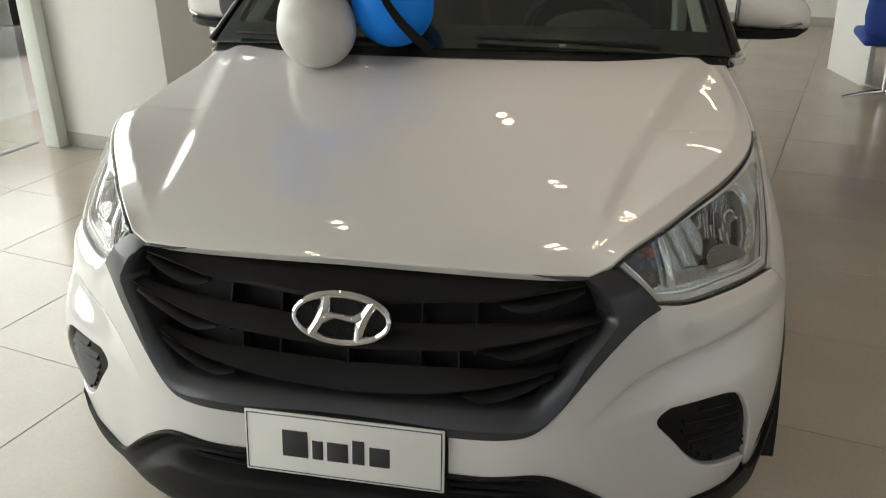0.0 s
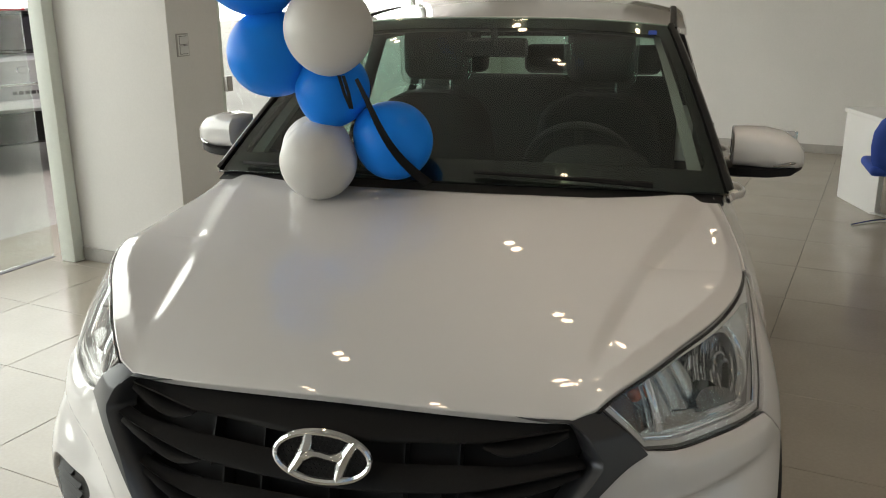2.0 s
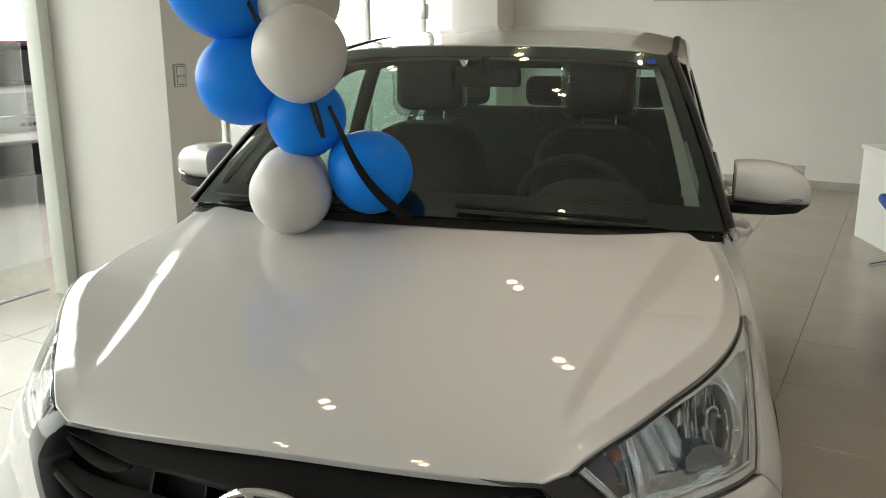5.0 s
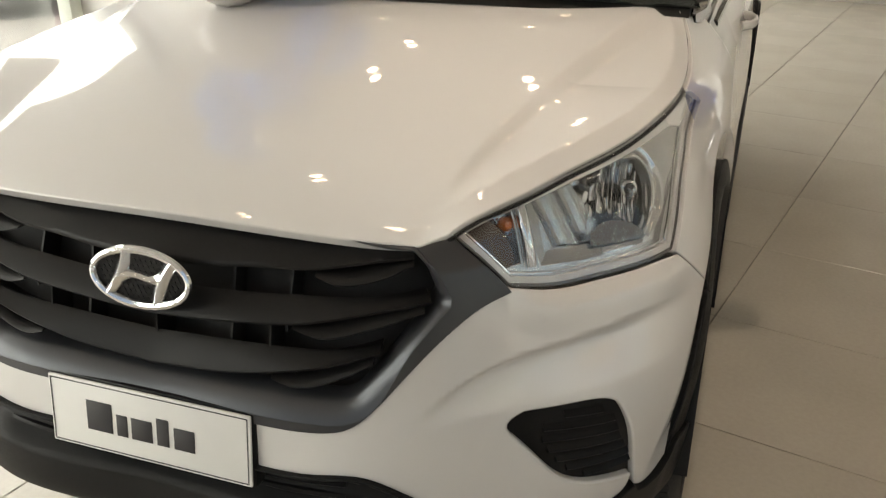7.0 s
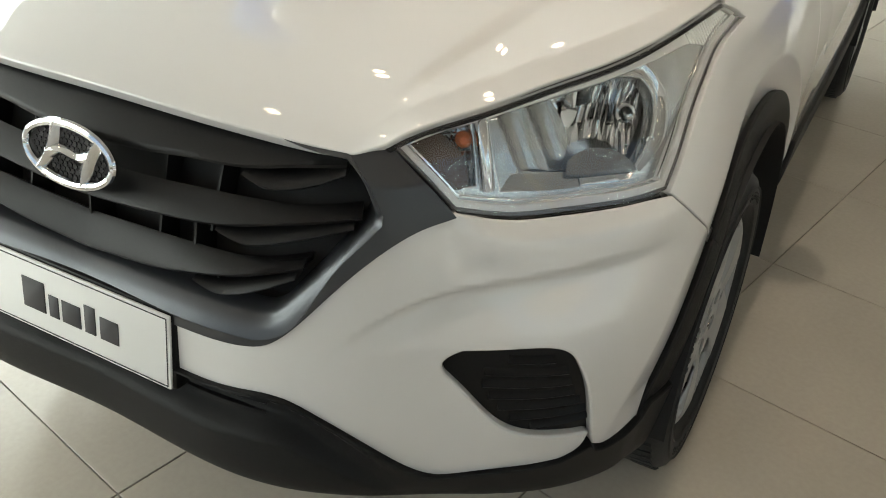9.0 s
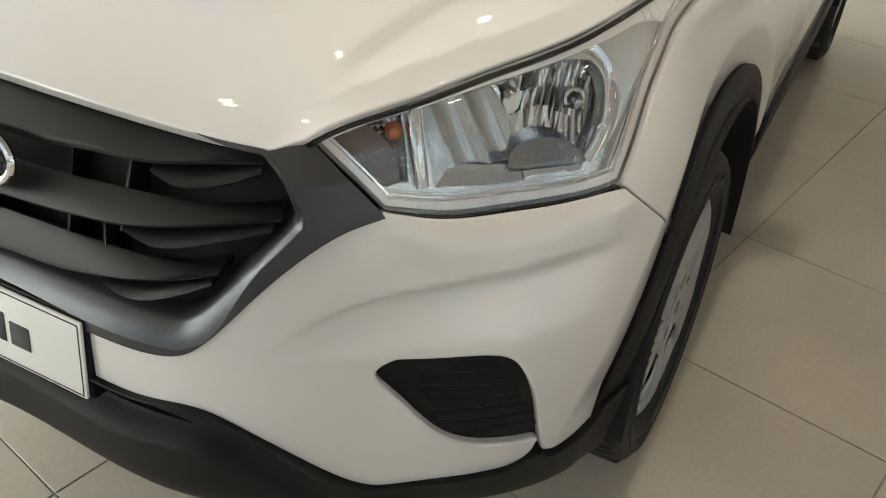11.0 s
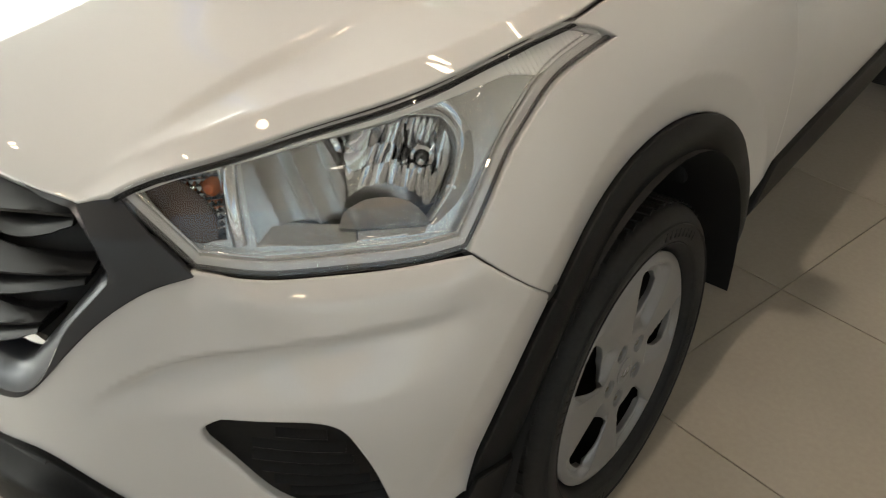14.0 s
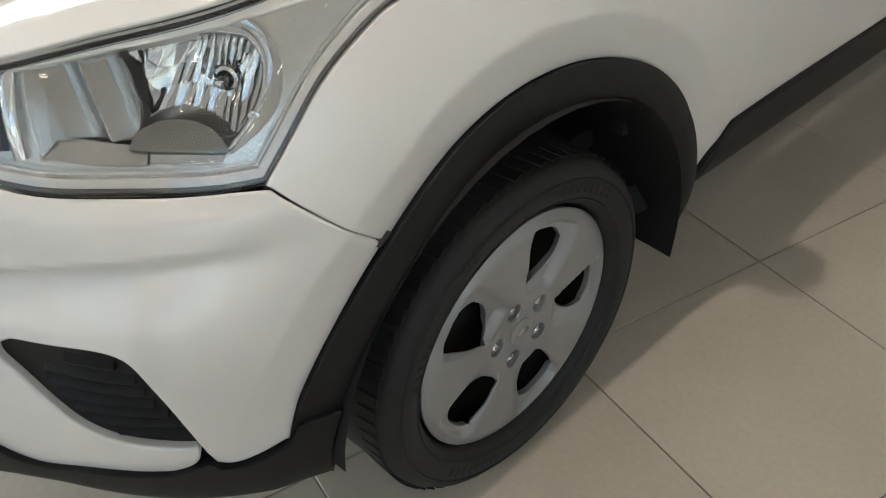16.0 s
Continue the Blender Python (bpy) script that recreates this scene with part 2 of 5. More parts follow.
def away(poly, q):
    """Distance of points from a closed line."""
    q = np.asarray(q, float)
    best = np.full(len(q), 1e9)
    for a, b in zip(poly, np.roll(poly, -1, 0)):
        d = b - a
        u = np.clip(((q - a) @ d) / max(d @ d, 1e-12), 0, 1)
        best = np.minimum(best, np.hypot(*(q - a - u[:, None] * d).T))
    return best


def panel(name, outer, surf, mat, parent, holes=(), step=.02, roll=.003, depth=.012, label="", facing=None, smooth=True, inward=None, tight=False):
    """A sheet of shaped surface within a 2D outline, its edges rolled over and turned in.
    surf(u, v) gives 3D places; facing(places) gives a rough outward way."""
    from mathutils.geometry import delaunay_2d_cdt
    loops = [np.asarray(outer)] + [np.asarray(h) for h in holes]
    loops = [l if (area2(l) > 0) == (n == 0) else l[::-1] for n, l in enumerate(loops)]
    if tight:   # the rolled edge, not the flat sheet, ends on the outline
        for k, l in enumerate(loops):
            t = np.roll(l, -1, 0) - np.roll(l, 1, 0)
            loops[k] = l + np.stack([-t[:, 1], t[:, 0]], 1) / np.maximum(np.hypot(*t.T), 1e-9)[:, None] * roll
    lo, hi = loops[0].min(0), loops[0].max(0)
    gx, gy = np.meshgrid(np.arange(lo[0] + step / 2, hi[0], step), np.arange(lo[1] + step / 2, hi[1], step * .87))
    gx = gx + (np.arange(gx.shape[0]) % 2)[:, None] * step / 2
    grid = np.stack([gx.ravel(), gy.ravel()], 1)
    grid = grid[inside(loops[0], grid)]
    for l in loops[1:]:
        grid = grid[~inside(l, grid)]
    for l in loops:
        grid = grid[away(l, grid) > step * .45]
    flat, edges = [], []
    for l in loops:
        n0 = len(flat)
        flat += [Vector(p) for p in l]
        edges += [(n0 + k, n0 + (k + 1) % len(l)) for k in range(len(l))]
    flat += [Vector(p) for p in grid]
    v2, _, f2, *_ = delaunay_2d_cdt(flat, edges, [], 0, 1e-7)
    v2 = np.array([tuple(v) for v in v2])
    tri = np.array([f for f in f2 if len(f) == 3])
    mid = v2[tri].mean(1)
    ok = inside(loops[0], mid)
    for l in loops[1:]:
        ok &= ~inside(l, mid)
    tri = tri[ok]

    def place(q):
        return np.asarray(surf(q[:, 0], q[:, 1]))

    def normal(q, at):
        e = 8e-4
        du = place(q + (e, 0)) - place(q - (e, 0))
        dv = place(q + (0, e)) - place(q - (0, e))
        n = np.cross(du, dv)
        n /= np.maximum(np.linalg.norm(n, axis=1, keepdims=True), 1e-12)
        way = facing(at) if facing else n
        return n * np.where((n * way).sum(1) < 0, -1, 1)[:, None]

    verts, norms, faces = [place(v2)], [], []
    norms.append(normal(v2, verts[0]))
    t = verts[0][tri]
    fn = np.cross(t[:, 1] - t[:, 0], t[:, 2] - t[:, 0])
    swap = (fn * norms[0][tri[:, 0]]).sum(1) < 0
    tri[swap] = tri[swap][:, ::-1]
    faces += tri.tolist()
    base = len(v2)
    for l in loops:
        p = place(l)
        n = normal(l, p)
        tang = np.roll(p, -1, 0) - np.roll(p, 1, 0)
        out = np.cross(tang, n)
        t2 = np.roll(l, -1, 0) - np.roll(l, 1, 0)
        o2 = np.stack([t2[:, 1], -t2[:, 0]], 1)
        o2 /= np.maximum(np.linalg.norm(o2, axis=1, keepdims=True), 1e-9)
        probe = place(l + o2 * 1e-3) - p
        out *= np.where((out * probe).sum(1) < 0, -1, 1)[:, None]
        out /= np.maximum(np.linalg.norm(out, axis=1, keepdims=True), 1e-9)
        rings = []
        for a in np.radians((30, 60, 90)):
            rings.append((p + out * roll * math.sin(a) - n * roll * (1 - math.cos(a)), n * math.cos(a) + out * math.sin(a)))
        rings.append((rings[-1][0] - (inward(p) if inward else n) * depth, out))
        m = len(l)
        before = ((v2[None] - l[:, None]) ** 2).sum(-1).argmin(1)
        for rp, rn in rings:
            verts.append(rp)
            norms.append(rn)
            ring = base + np.arange(m)
            quad = np.stack([before, np.roll(before, -1), np.roll(ring, -1), ring], 1)
            allv, alln = np.vstack(verts), np.vstack(norms)
            fn = np.cross(allv[quad[:, 1]] - allv[quad[:, 0]], allv[quad[:, 3]] - allv[quad[:, 0]])
            turn = (fn * alln[quad].mean(1)).sum(1) < 0
            quad[turn] = quad[turn][:, ::-1]
            faces += quad.tolist()
            before = ring
            base += m
    verts, norms = np.vstack(verts), np.vstack(norms)
    norms /= np.maximum(np.linalg.norm(norms, axis=1, keepdims=True), 1e-9)
    mesh = bpy.data.meshes.new(name)
    mesh.from_pydata(verts.tolist(), [], faces)
    mesh.update()
    if smooth:
        mesh.shade_smooth()
        mesh.normals_split_custom_set_from_vertices(norms.tolist())
    return link(name, mesh, mat, parent, label)


def words(text, size, m, mat, parent=None, name="lettering"):
    """Raised letters as a mesh, in the plane of m."""
    cu = bpy.data.curves.new(name, "FONT")
    cu.body, cu.size, cu.align_x, cu.align_y, cu.extrude = text, size, "CENTER", "CENTER", .001
    tmp = bpy.data.objects.new(name, cu)
    mesh = bpy.data.meshes.new_from_object(tmp)
    bpy.data.objects.remove(tmp)
    mesh.transform(m)
    return link(name, mesh, mat, parent)

# ---- the car's skin ----
def cubic(xk, yk, x):
    """Natural cubic spline through the knots; yk may have columns."""
    xk, yk, x = np.asarray(xk, float), np.asarray(yk, float), np.asarray(x, float)
    n, h = len(xk), np.diff(xk)
    a, r = np.eye(n), np.zeros(yk.shape)
    for i in range(1, n - 1):
        a[i, i - 1:i + 2] = h[i - 1], 2 * (h[i - 1] + h[i]), h[i]
        r[i] = 6 * ((yk[i + 1] - yk[i]) / h[i] - (yk[i] - yk[i - 1]) / h[i - 1])
    m = np.linalg.solve(a, r)
    i = np.clip(np.searchsorted(xk, x) - 1, 0, n - 2)
    tail = (1,) * (yk.ndim - 1)
    u, hi = (x - xk[i]).reshape(x.shape + tail), h[i].reshape(x.shape + tail)
    v = hi - u
    return (m[i] * v**3 + m[i + 1] * u**3) / (6 * hi) + (yk[i] / hi - m[i] * hi / 6) * v + (yk[i + 1] / hi - m[i + 1] * hi / 6) * u

PLAN = [(0, .05), (.2, .053), (.36, .066), (.496, .117), (.57, .196), (.68, .318), (.788, .45), (.836, .572), (.846, .70), (.849, .872),
        (.850, 1.2), (.850, 1.6), (.850, 2.6), (.84, 3.3), (.80, 3.8), (.66, 4.08), (.3, 4.2), (0, 4.22)]
_p = np.array(PLAN)
_k = np.r_[0, np.cumsum(np.hypot(*np.diff(_p, axis=0).T))]
_pp = np.vstack([_p[:0:-1] * (-1, 1), _p]); _kk = np.r_[-_k[:0:-1], _k]
ZK = [.15, .30, .42, .52, .62, .72, .82, .90, .98, 1.06, 1.14]
SK = [0, .36, .52, .66, .80, .954, 1.088, 1.4, 2.2]
OFF = [  # outward offset of the skin, a row for each height
    [-0.060, -0.035, -0.018, 0.001, 0.010, -0.000, -0.013, -0.046, -0.060],
    [0.040, 0.043, 0.026, 0.052, 0.057, 0.033, 0.011, -0.016, -0.030],
    [0.046, 0.055, 0.037, 0.071, 0.082, 0.051, 0.023, -0.000, -0.005],
    [0.041, 0.049, 0.036, 0.078, 0.097, 0.062, 0.029, 0.008, 0.003],
    [0.035, 0.039, 0.030, 0.075, 0.102, 0.063, 0.030, 0.013, 0.006],
    [0.020, 0.026, 0.019, 0.054, 0.074, 0.046, 0.023, 0.012, 0.006],
    [0.003, 0.001, 0.003, 0.020, 0.022, 0.016, 0.005, 0.001, -0.003],
    [-0.038, -0.039, -0.021, -0.011, -0.015, -0.017, -0.021, -0.017, -0.020],
    [-0.115, -0.111, -0.067, -0.052, -0.058, -0.061, -0.057, -0.048, -0.052],
    [-0.235, -0.225, -0.145, -0.115, -0.118, -0.114, -0.100, -0.095, -0.105],
    [-0.335, -0.335, -0.235, -0.195, -0.190, -0.180, -0.160, -0.150, -0.155],
]
def plan(s):
    return cubic(_kk, _pp, s)
def offset(s, z):
    s, z = np.broadcast_arrays(np.abs(np.asarray(s, float)), np.asarray(z, float))
    o = np.array(OFF)
    sk = np.r_[-np.array(SK[:0:-1]), SK]; o = np.hstack([o[:, :0:-1], o])
    cols = cubic(ZK, o, np.clip(z.ravel(), ZK[0], ZK[-1]))
    out = np.empty(z.size)
    # spline along s, row by row of unique cols
    n = len(sk); h = np.diff(sk); a = np.eye(n)
    for i in range(1, n - 1): a[i, i - 1:i + 2] = h[i - 1], 2 * (h[i - 1] + h[i]), h[i]
    r = np.zeros((n, z.size)); c = cols.T
    for i in range(1, n - 1): r[i] = 6 * ((c[i + 1] - c[i]) / h[i] - (c[i] - c[i - 1]) / h[i - 1])
    m = np.linalg.solve(a, r); x = np.clip(s.ravel(), sk[0], sk[-1]); i = np.clip(np.searchsorted(sk, x) - 1, 0, n - 2); j = np.arange(z.size)
    hi = h[i]; u = x - sk[i]; v = hi - u
    out = (m[i, j] * v**3 + m[i + 1, j] * u**3) / (6 * hi) + (c[i, j] / hi - m[i, j] * hi / 6) * v + (c[i + 1, j] / hi - m[i + 1, j] * hi / 6) * u
    return out.reshape(z.shape)
def skin(s, z, out=0.0):
    s, z = np.broadcast_arrays(np.asarray(s, float), np.asarray(z, float))
    p = plan(s.ravel()).reshape(s.shape + (2,)); q = plan(s.ravel() + 1e-4).reshape(s.shape + (2,)) - plan(s.ravel() - 1e-4).reshape(s.shape + (2,))
    q /= np.linalg.norm(q, axis=-1, keepdims=True)
    n = np.stack([q[..., 1], -q[..., 0]], -1)
    d = offset(s, z) + out
    return np.concatenate([p + n * d[..., None], z[..., None]], -1)


# ---- the showroom ----
U0, U1, V0, V1, CEILING = -3.92, 5.38, -4.11, 8.45, 3.3


def slab(name, lo, hi, mat, label="", category="", m=ROOM, kind="structure", bevel=.0):
    size = [b - a for a, b in zip(lo, hi)]
    ob = part(name, box(size, pose(*[(a + b) / 2 for a, b in zip(lo, hi)]), bevel), mat)
    ob.matrix_world = m
    return tagged(ob, label, category, kind=kind)


floor = slab("floor", (U0, V0, -.12), (U1, V1, -.008), GROUT, "beige porcelain tile floor with thin grey joints", "floor")
slab("ceiling", (U0 - .3, V0 - .2, CEILING), (U1 + .2, V1 + .2, CEILING + .15), CEIL, "plain white showroom ceiling with twin downlights", "ceiling")
slab("wall_back", (U0 - .3, V1, -.1), (U1 + .2, V1 + .2, CEILING), WALL, "plain white painted back wall", "wall")
slab("wall_right", (U1, 2.2, -.1), (U1 + .2, V1, CEILING), WALL, "plain white painted side wall", "wall")
slab("wall_right", (U1, V0 - .2, 2.75), (U1 + .2, 2.2, CEILING), WALL, "white wall above the side window", "wall")
slab("wall_right", (U1, V0 - .2, -.1), (U1 + .2, 2.2, .12), WALL, "low white sill wall under the side window", "wall")
side_window = thing("window_4", ROOM, "side showroom window with white posts", "window", kind="structure")
for v in (V0 + .04, -2.0, .1, 2.16):
    part("window_frame", box((.1, .07, 2.62), pose(U1 + .06, v, 1.435), .006), FRAME, side_window)
for v in (-3.03, -.95, 1.13):
    p = part("pane", box((.01, 1.98, 2.6), pose(U1 + .06, v, 1.435), .001), PANE, side_window)
    p.visible_shadow = False
slab("wall_front", (U0 - .3, V0 - .2, 2.95), (U1, V0, CEILING), WALL, "white wall above the street window", "wall")
slab("wall_front", (U0 - .3, V0 - .2, -.1), (U1, V0, .12), WALL, "low white sill wall under the street window", "wall")
slab("wall_front", (3.9, V0 - .2, .12), (U1, V0, 2.95), WALL, "white wall beside the street window", "wall")
street = thing("window_3", ROOM, "wide showroom window to the street with white posts", "window", kind="structure")
for u in (-3.9, -2.0, 0.0, 2.0, 3.88):
    part("window_frame", box((.07, .1, 2.83), pose(u, V0 - .06, 1.535), .006), FRAME, street)
for u in (-2.95, -1.0, 1.0, 2.94):
    p = part("pane", box((1.85, .01, 2.8), pose(u, V0 - .06, 1.535), .001), PANE, street)
    p.visible_shadow = False
slab("wall_left_head", (U0 - .2, V0, 3.285), (U0 + .02, V1, CEILING), WALL, "white wall above the glass front", "wall")
slab("pillar", (-3.71, 2.65, -.1), (-2.75, 3.07, CEILING), WALL, "broad white painted pillar beside the glass front", "pillar", bevel=.006)
slab("corner_column", (-3.75, 8.0, -.1), (-3.2, 8.45, CEILING), WALL, "white painted column in the corner", "pillar", bevel=.006)
slab("baseboard", (-3.71, 2.635, 0), (-2.735, 2.65, .085), SKIRT, "grey stone skirting of the pillar", "skirting", bevel=.003)
slab("baseboard", (-2.75, 2.65, 0), (-2.735, 3.07, .085), SKIRT, "grey stone skirting of the pillar", "skirting", bevel=.003)
slab("baseboard", (-3.2, V1 - .015, 0), (U1, V1, .085), SKIRT, "grey stone skirting along the back wall", "skirting", bevel=.003)
slab("threshold", (-3.865, V0, -.1), (-3.825, 2.60, .004), STEEL, "dark metal sill under the glass front", "sill", bevel=.002)

front = thing("window_1", ROOM, "tall frameless glass front with a pale green frame post", "window", kind="structure")
part("window_frame", box((.12, .08, 3.25), pose(-3.665, 2.60, 1.625), .006), FRAME, front)
part("window_frame", box((.08, .08, 3.25), pose(-3.96, -4.05, 1.625), .006), FRAME, front)
for a, b in ((-4.01, -2.0), (-1.994, 0.0), (.006, 2.0), (2.006, 2.60)):
    p = part("pane", box((.01, b - a, 3.24), pose(-3.84, (a + b) / 2, 1.635), .001), PANE, front)
    p.visible_shadow = False
back_doors = thing("window_2", ROOM, "white framed glass doors with metal hinges and a lock", "window", kind="structure")
for v in (3.17, 4.45, 5.5, 6.57, 7.7):
    part("window_frame", box((.05, .045, 3.25), pose(-3.94, v, 1.625), .005), FRAME, back_doors)
for z in (.04, 2.10, 3.22):
    part("window_frame", box((.05, 4.85, .06), pose(-3.94, 5.58, z), .005), FRAME, back_doors)
for a, b in ((3.2, 4.42), (4.48, 5.47), (5.53, 6.54), (6.6, 7.67)):
    p = part("pane", box((.008, b - a, 3.16), pose(-3.94, (a + b) / 2, 1.62), .001), PANE, back_doors)
    p.visible_shadow = False
for z in (.30, .91, 1.75):
    part("hinge", box((.04, .07, .12), pose(-3.90, 4.49, z), .004), ALU, back_doors)
part("lock", box((.06, .09, .16), pose(-3.88, 7.62, 1.73), .006), ALU, back_doors)

# ---- outside ----
slab("ground", (-60, -60, -.3), (60, 60, -.13), PAVE, "grey concrete forecourt outside the glass", "ground")
slab("forecourt", (-14, -14, -.2), (U0 - .1, 30, -.122), PAVE, "grey concrete forecourt beside the glass", "ground")
slab("backdrop", (-30.2, -60, -.1), (-30, 150, 30), HAZE, "bright overcast distance beyond the forecourt", "sky")


# ---- the white car: painted panels ----
car = thing("car", None, "white compact SUV with black cladding parked on showroom tiles", "car")
WHEEL_Y, WHEEL_R, AS, AZ = .880, .333, 1.406, .34
REAR = 2.5   # wheelbase


def outward(p):
    return np.stack([p[:, 0], p[:, 1] - 1.6, p[:, 2] * 0], 1)


def level(p):
    w = outward(p)
    return w / np.linalg.norm(w, axis=1, keepdims=True)


def upward(p):
    return np.tile((0, 0, 1.0), (len(p), 1))


def sheet(out=0.0):
    return lambda s, z: skin(s, z, out)


# the upper edge of the lamp, in skin coordinates
LAMP_TOP = [(.528, .942), (.565, .955), (.635, .968), (.70, .979), (.77, .992), (.84, 1.003), (.93, 1.018), (1.04, 1.037), (1.145, 1.046)]
LAMP_TIP = [(1.145, 1.046), (1.225, 1.045), (1.275, 1.026), (1.316, 1.000)]
LAMP_OUT = [(1.316, 1.0), (1.228, .995), (1.153, .984), (1.097, .963), (1.034, .928), (.99, .886), (.946, .834)]
LAMP_LOW = [(.946, .834), (.907, .831), (.835, .830), (.76, .831), (.69, .834), (.635, .844), (.612, .849)]
LAMP_IN = [(.612, .849), (.593, .873), (.563, .908), (.528, .942)]
GAP = [(1.225, 1.045), (1.34, 1.052), (1.45, 1.068), (1.55, 1.094), (1.605, 1.118)]

lamp_edge = skin(*np.array(LAMP_TOP + GAP).T)
HOOD_C = ([-.1, .085, .12, .16, .3, .5, .75, .9, 1.0, 1.2], [.80, .926, .946, .962, 1.003, 1.046, 1.095, 1.119, 1.131, 1.150])
EDGE_Y = np.r_[.085, lamp_edge[:, 1]]
EDGE_X = np.r_[.40, lamp_edge[:, 0]]


def crown(x, y):
    """The bonnet without its ridges and rolled edge."""
    lx = .25 * x**2 * np.exp(-((y - .1).clip(0) / .13) ** 2)
    return cubic(*HOOD_C, y - lx) - .03 * x**2


EDGE_D = crown(lamp_edge[:, 0], lamp_edge[:, 1]) - lamp_edge[:, 2]
EDGE_D = np.r_[EDGE_D[0], EDGE_D]


def hood(x, y):
    """Flat crown, a soft ridge that drops to a shoulder, and an edge rolled down to the lamp."""
    x, y = np.asarray(x, float), np.asarray(y, float)
    a, yy = np.abs(x), np.clip(y, .085, EDGE_Y[-1])
    edge, drop = cubic(EDGE_Y, EDGE_X, yy), cubic(EDGE_Y, EDGE_D, yy)
    ridge = cubic([.085, .211, .442, .643, .87, 1.1], [.428, .441, .475, .523, .579, .63], yy)
    wide = .024 + .045 * ((yy - .2) / .7).clip(0, 1)
    t = ((a - ridge) / wide).clip(0, 1)
    band = .24 * wide * ((yy - .16) / .12).clip(0, 1) * np.minimum(1, drop.clip(0) / .012)
    flank = cubic([.085, .2, .3, .4, .5, .56, .64, .72, .83, .94, 1.04, 1.1], [-.0086, -.012, -.012, -.012, -.012, -.011, -.005, .005, .018, .021, .012, .003], yy)
    tail, rest = drop - flank, flank - band
    u = ((a - ridge) / np.maximum(edge - ridge, .02)).clip(0, 1.15)
    brim = .058 - .022 * ((yy - .2) / .6).clip(0, 1)
    d = brim - (edge - a)            # the rim bends down along a soft line near the edge
    bend = np.where(d > .003, d, (d + .003).clip(0) ** 2 / .012) / brim
    z = crown(a, y) - band * t * t * (3 - 2 * t) - tail * bend - rest * u ** 1.6
    return np.stack([x, y, z], -1)


hood_edge = lamp_edge[:, :2] - (.0075, 0)
hood_half = outline([(0, .106), (.1, .107), (.2, .111), (.3, .119), (.38, .129), (.44, .140)], [(.44, .140), tuple(hood_edge[0])],
                    [tuple(p) for p in hood_edge[:10]], [tuple(p) for p in hood_edge[9:]],
                    [tuple(hood_edge[-1]), (.62, 1.075), (.4, 1.03), (.2, 1.008), (0, 1.0)])
for side in (1, -1):
    lip = rounded(lamp_edge, 40)
    # black strip puts the shade of the bonnet gap into colour
    part("bonnet_seal", loft([[(side * (p[0] + a), p[1], p[2] + b) for a, b in ((-.018, -.010), (.0, -.0085), (.001, -.013), (-.018, -.016))] for p in lip]), BLACK, car, "black strip for the shade in the gap under the bonnet edge")
panel("hood", mirrored(hood_half), hood, PAINT, car, step=.009, roll=.0035, depth=.016, facing=upward, label="glossy white bonnet with two soft ridges")

LIP = [(0, 0.548), (0.1, 0.548), (0.2, 0.549), (0.3, 0.552), (0.374, 0.553), (0.421, 0.528), (0.483, 0.477), (0.517, 0.443), (0.547, 0.417), (0.569, 0.405), (0.636, 0.406), (0.717, 0.411), (0.779, 0.412), (0.816, 0.433), (0.824, 0.463)]
FOG_IN = [(0.818, 0.466), (0.764, 0.476), (0.703, 0.492), (0.673, 0.509), (0.625, 0.562), (0.588, 0.609)]
FOG_TIP = [(0.588, 0.609), (0.584, 0.622), (.611, .6455)]
FOG_TOP = [(.611, .6455), (.645, .6475), (.68, .6505), (.715, .653), (.743, .6515), (.765, .643), (.783, .617), (.799, .578), (.814, .520), (.829, .450)]
FRAME_LOW = [(.612, .849), (.561, .837), (.516, .814), (.472, .779), (.428, .731), (.382, .676), (.349, .649), (.318, .641), (.249, .637), (.14, .635), (0, .634)]
a_low = math.degrees(math.atan2(.434 - AZ, .924 - AS))
a_seam = math.degrees(math.atan2(.717 - AZ, 1.073 - AS))
ARCH_R = .485


def crease(s, z):
    """A folded line across the cheek and the hollow between it and the pocket's brow."""
    s = np.abs(s)
    q = np.clip(s, .36, 1.2)
    up = cubic([.36, .417, .464, .518, .623, .70, .78, .86, 1.0, 1.2], [.590, .631, .675, .714, .748, .758, .766, .772, .774, .774], q)
    low = cubic([.36, .417, .47, .53, .60, .65, .72, .78, 1.0, 1.2], [.588, .618, .636, .646, .652, .662, .672, .676, .68, .68], q)
    wide = (up - low).clip(.004)
    d = (up - z).clip(0)
    u = (d / wide).clip(0, 1)
    there = np.clip((s - .39) / .18, 0, 1) * np.clip((.98 - s) / .27, 0, 1)
    there = there * there * (3 - 2 * there)
    return -.015 * there * (wide / .1).clip(0, 1) * (1 - np.exp(-(d / .012) ** 2)) * (1 - u * u) ** 1.5


def arch_band(s, z):
    """A narrow flat band that turns in towards the wheel arch."""
    r = np.hypot(np.abs(s) - AS, z - AZ)
    d = .555 - r
    return -.27 * np.where(d > .004, d, (d + .004).clip(0) ** 2 / .016) * np.clip((np.abs(z) - .40) / .10, 0, 1)


def shoulder(s, z):
    """The skin swells below the lamp, so that its top edge rolls back to the lens."""
    s = np.abs(s)
    top = cubic([.60, .635, .69, .76, .835, .907, .96], [.849, .844, .834, .831, .830, .831, .834], np.clip(s, .60, .96))
    d = (top - z).clip(0)
    a, b = np.clip(d / .026, 0, 1), np.clip((d - .026) / .06, 0, 1)
    along = np.clip((s - .60) / .06, 0, 1) * np.clip((1.0 - s) / .08, 0, 1)
    return .009 * (1 - (1 - a) ** 1.35) * (1 - b * b * (3 - 2 * b)) * along


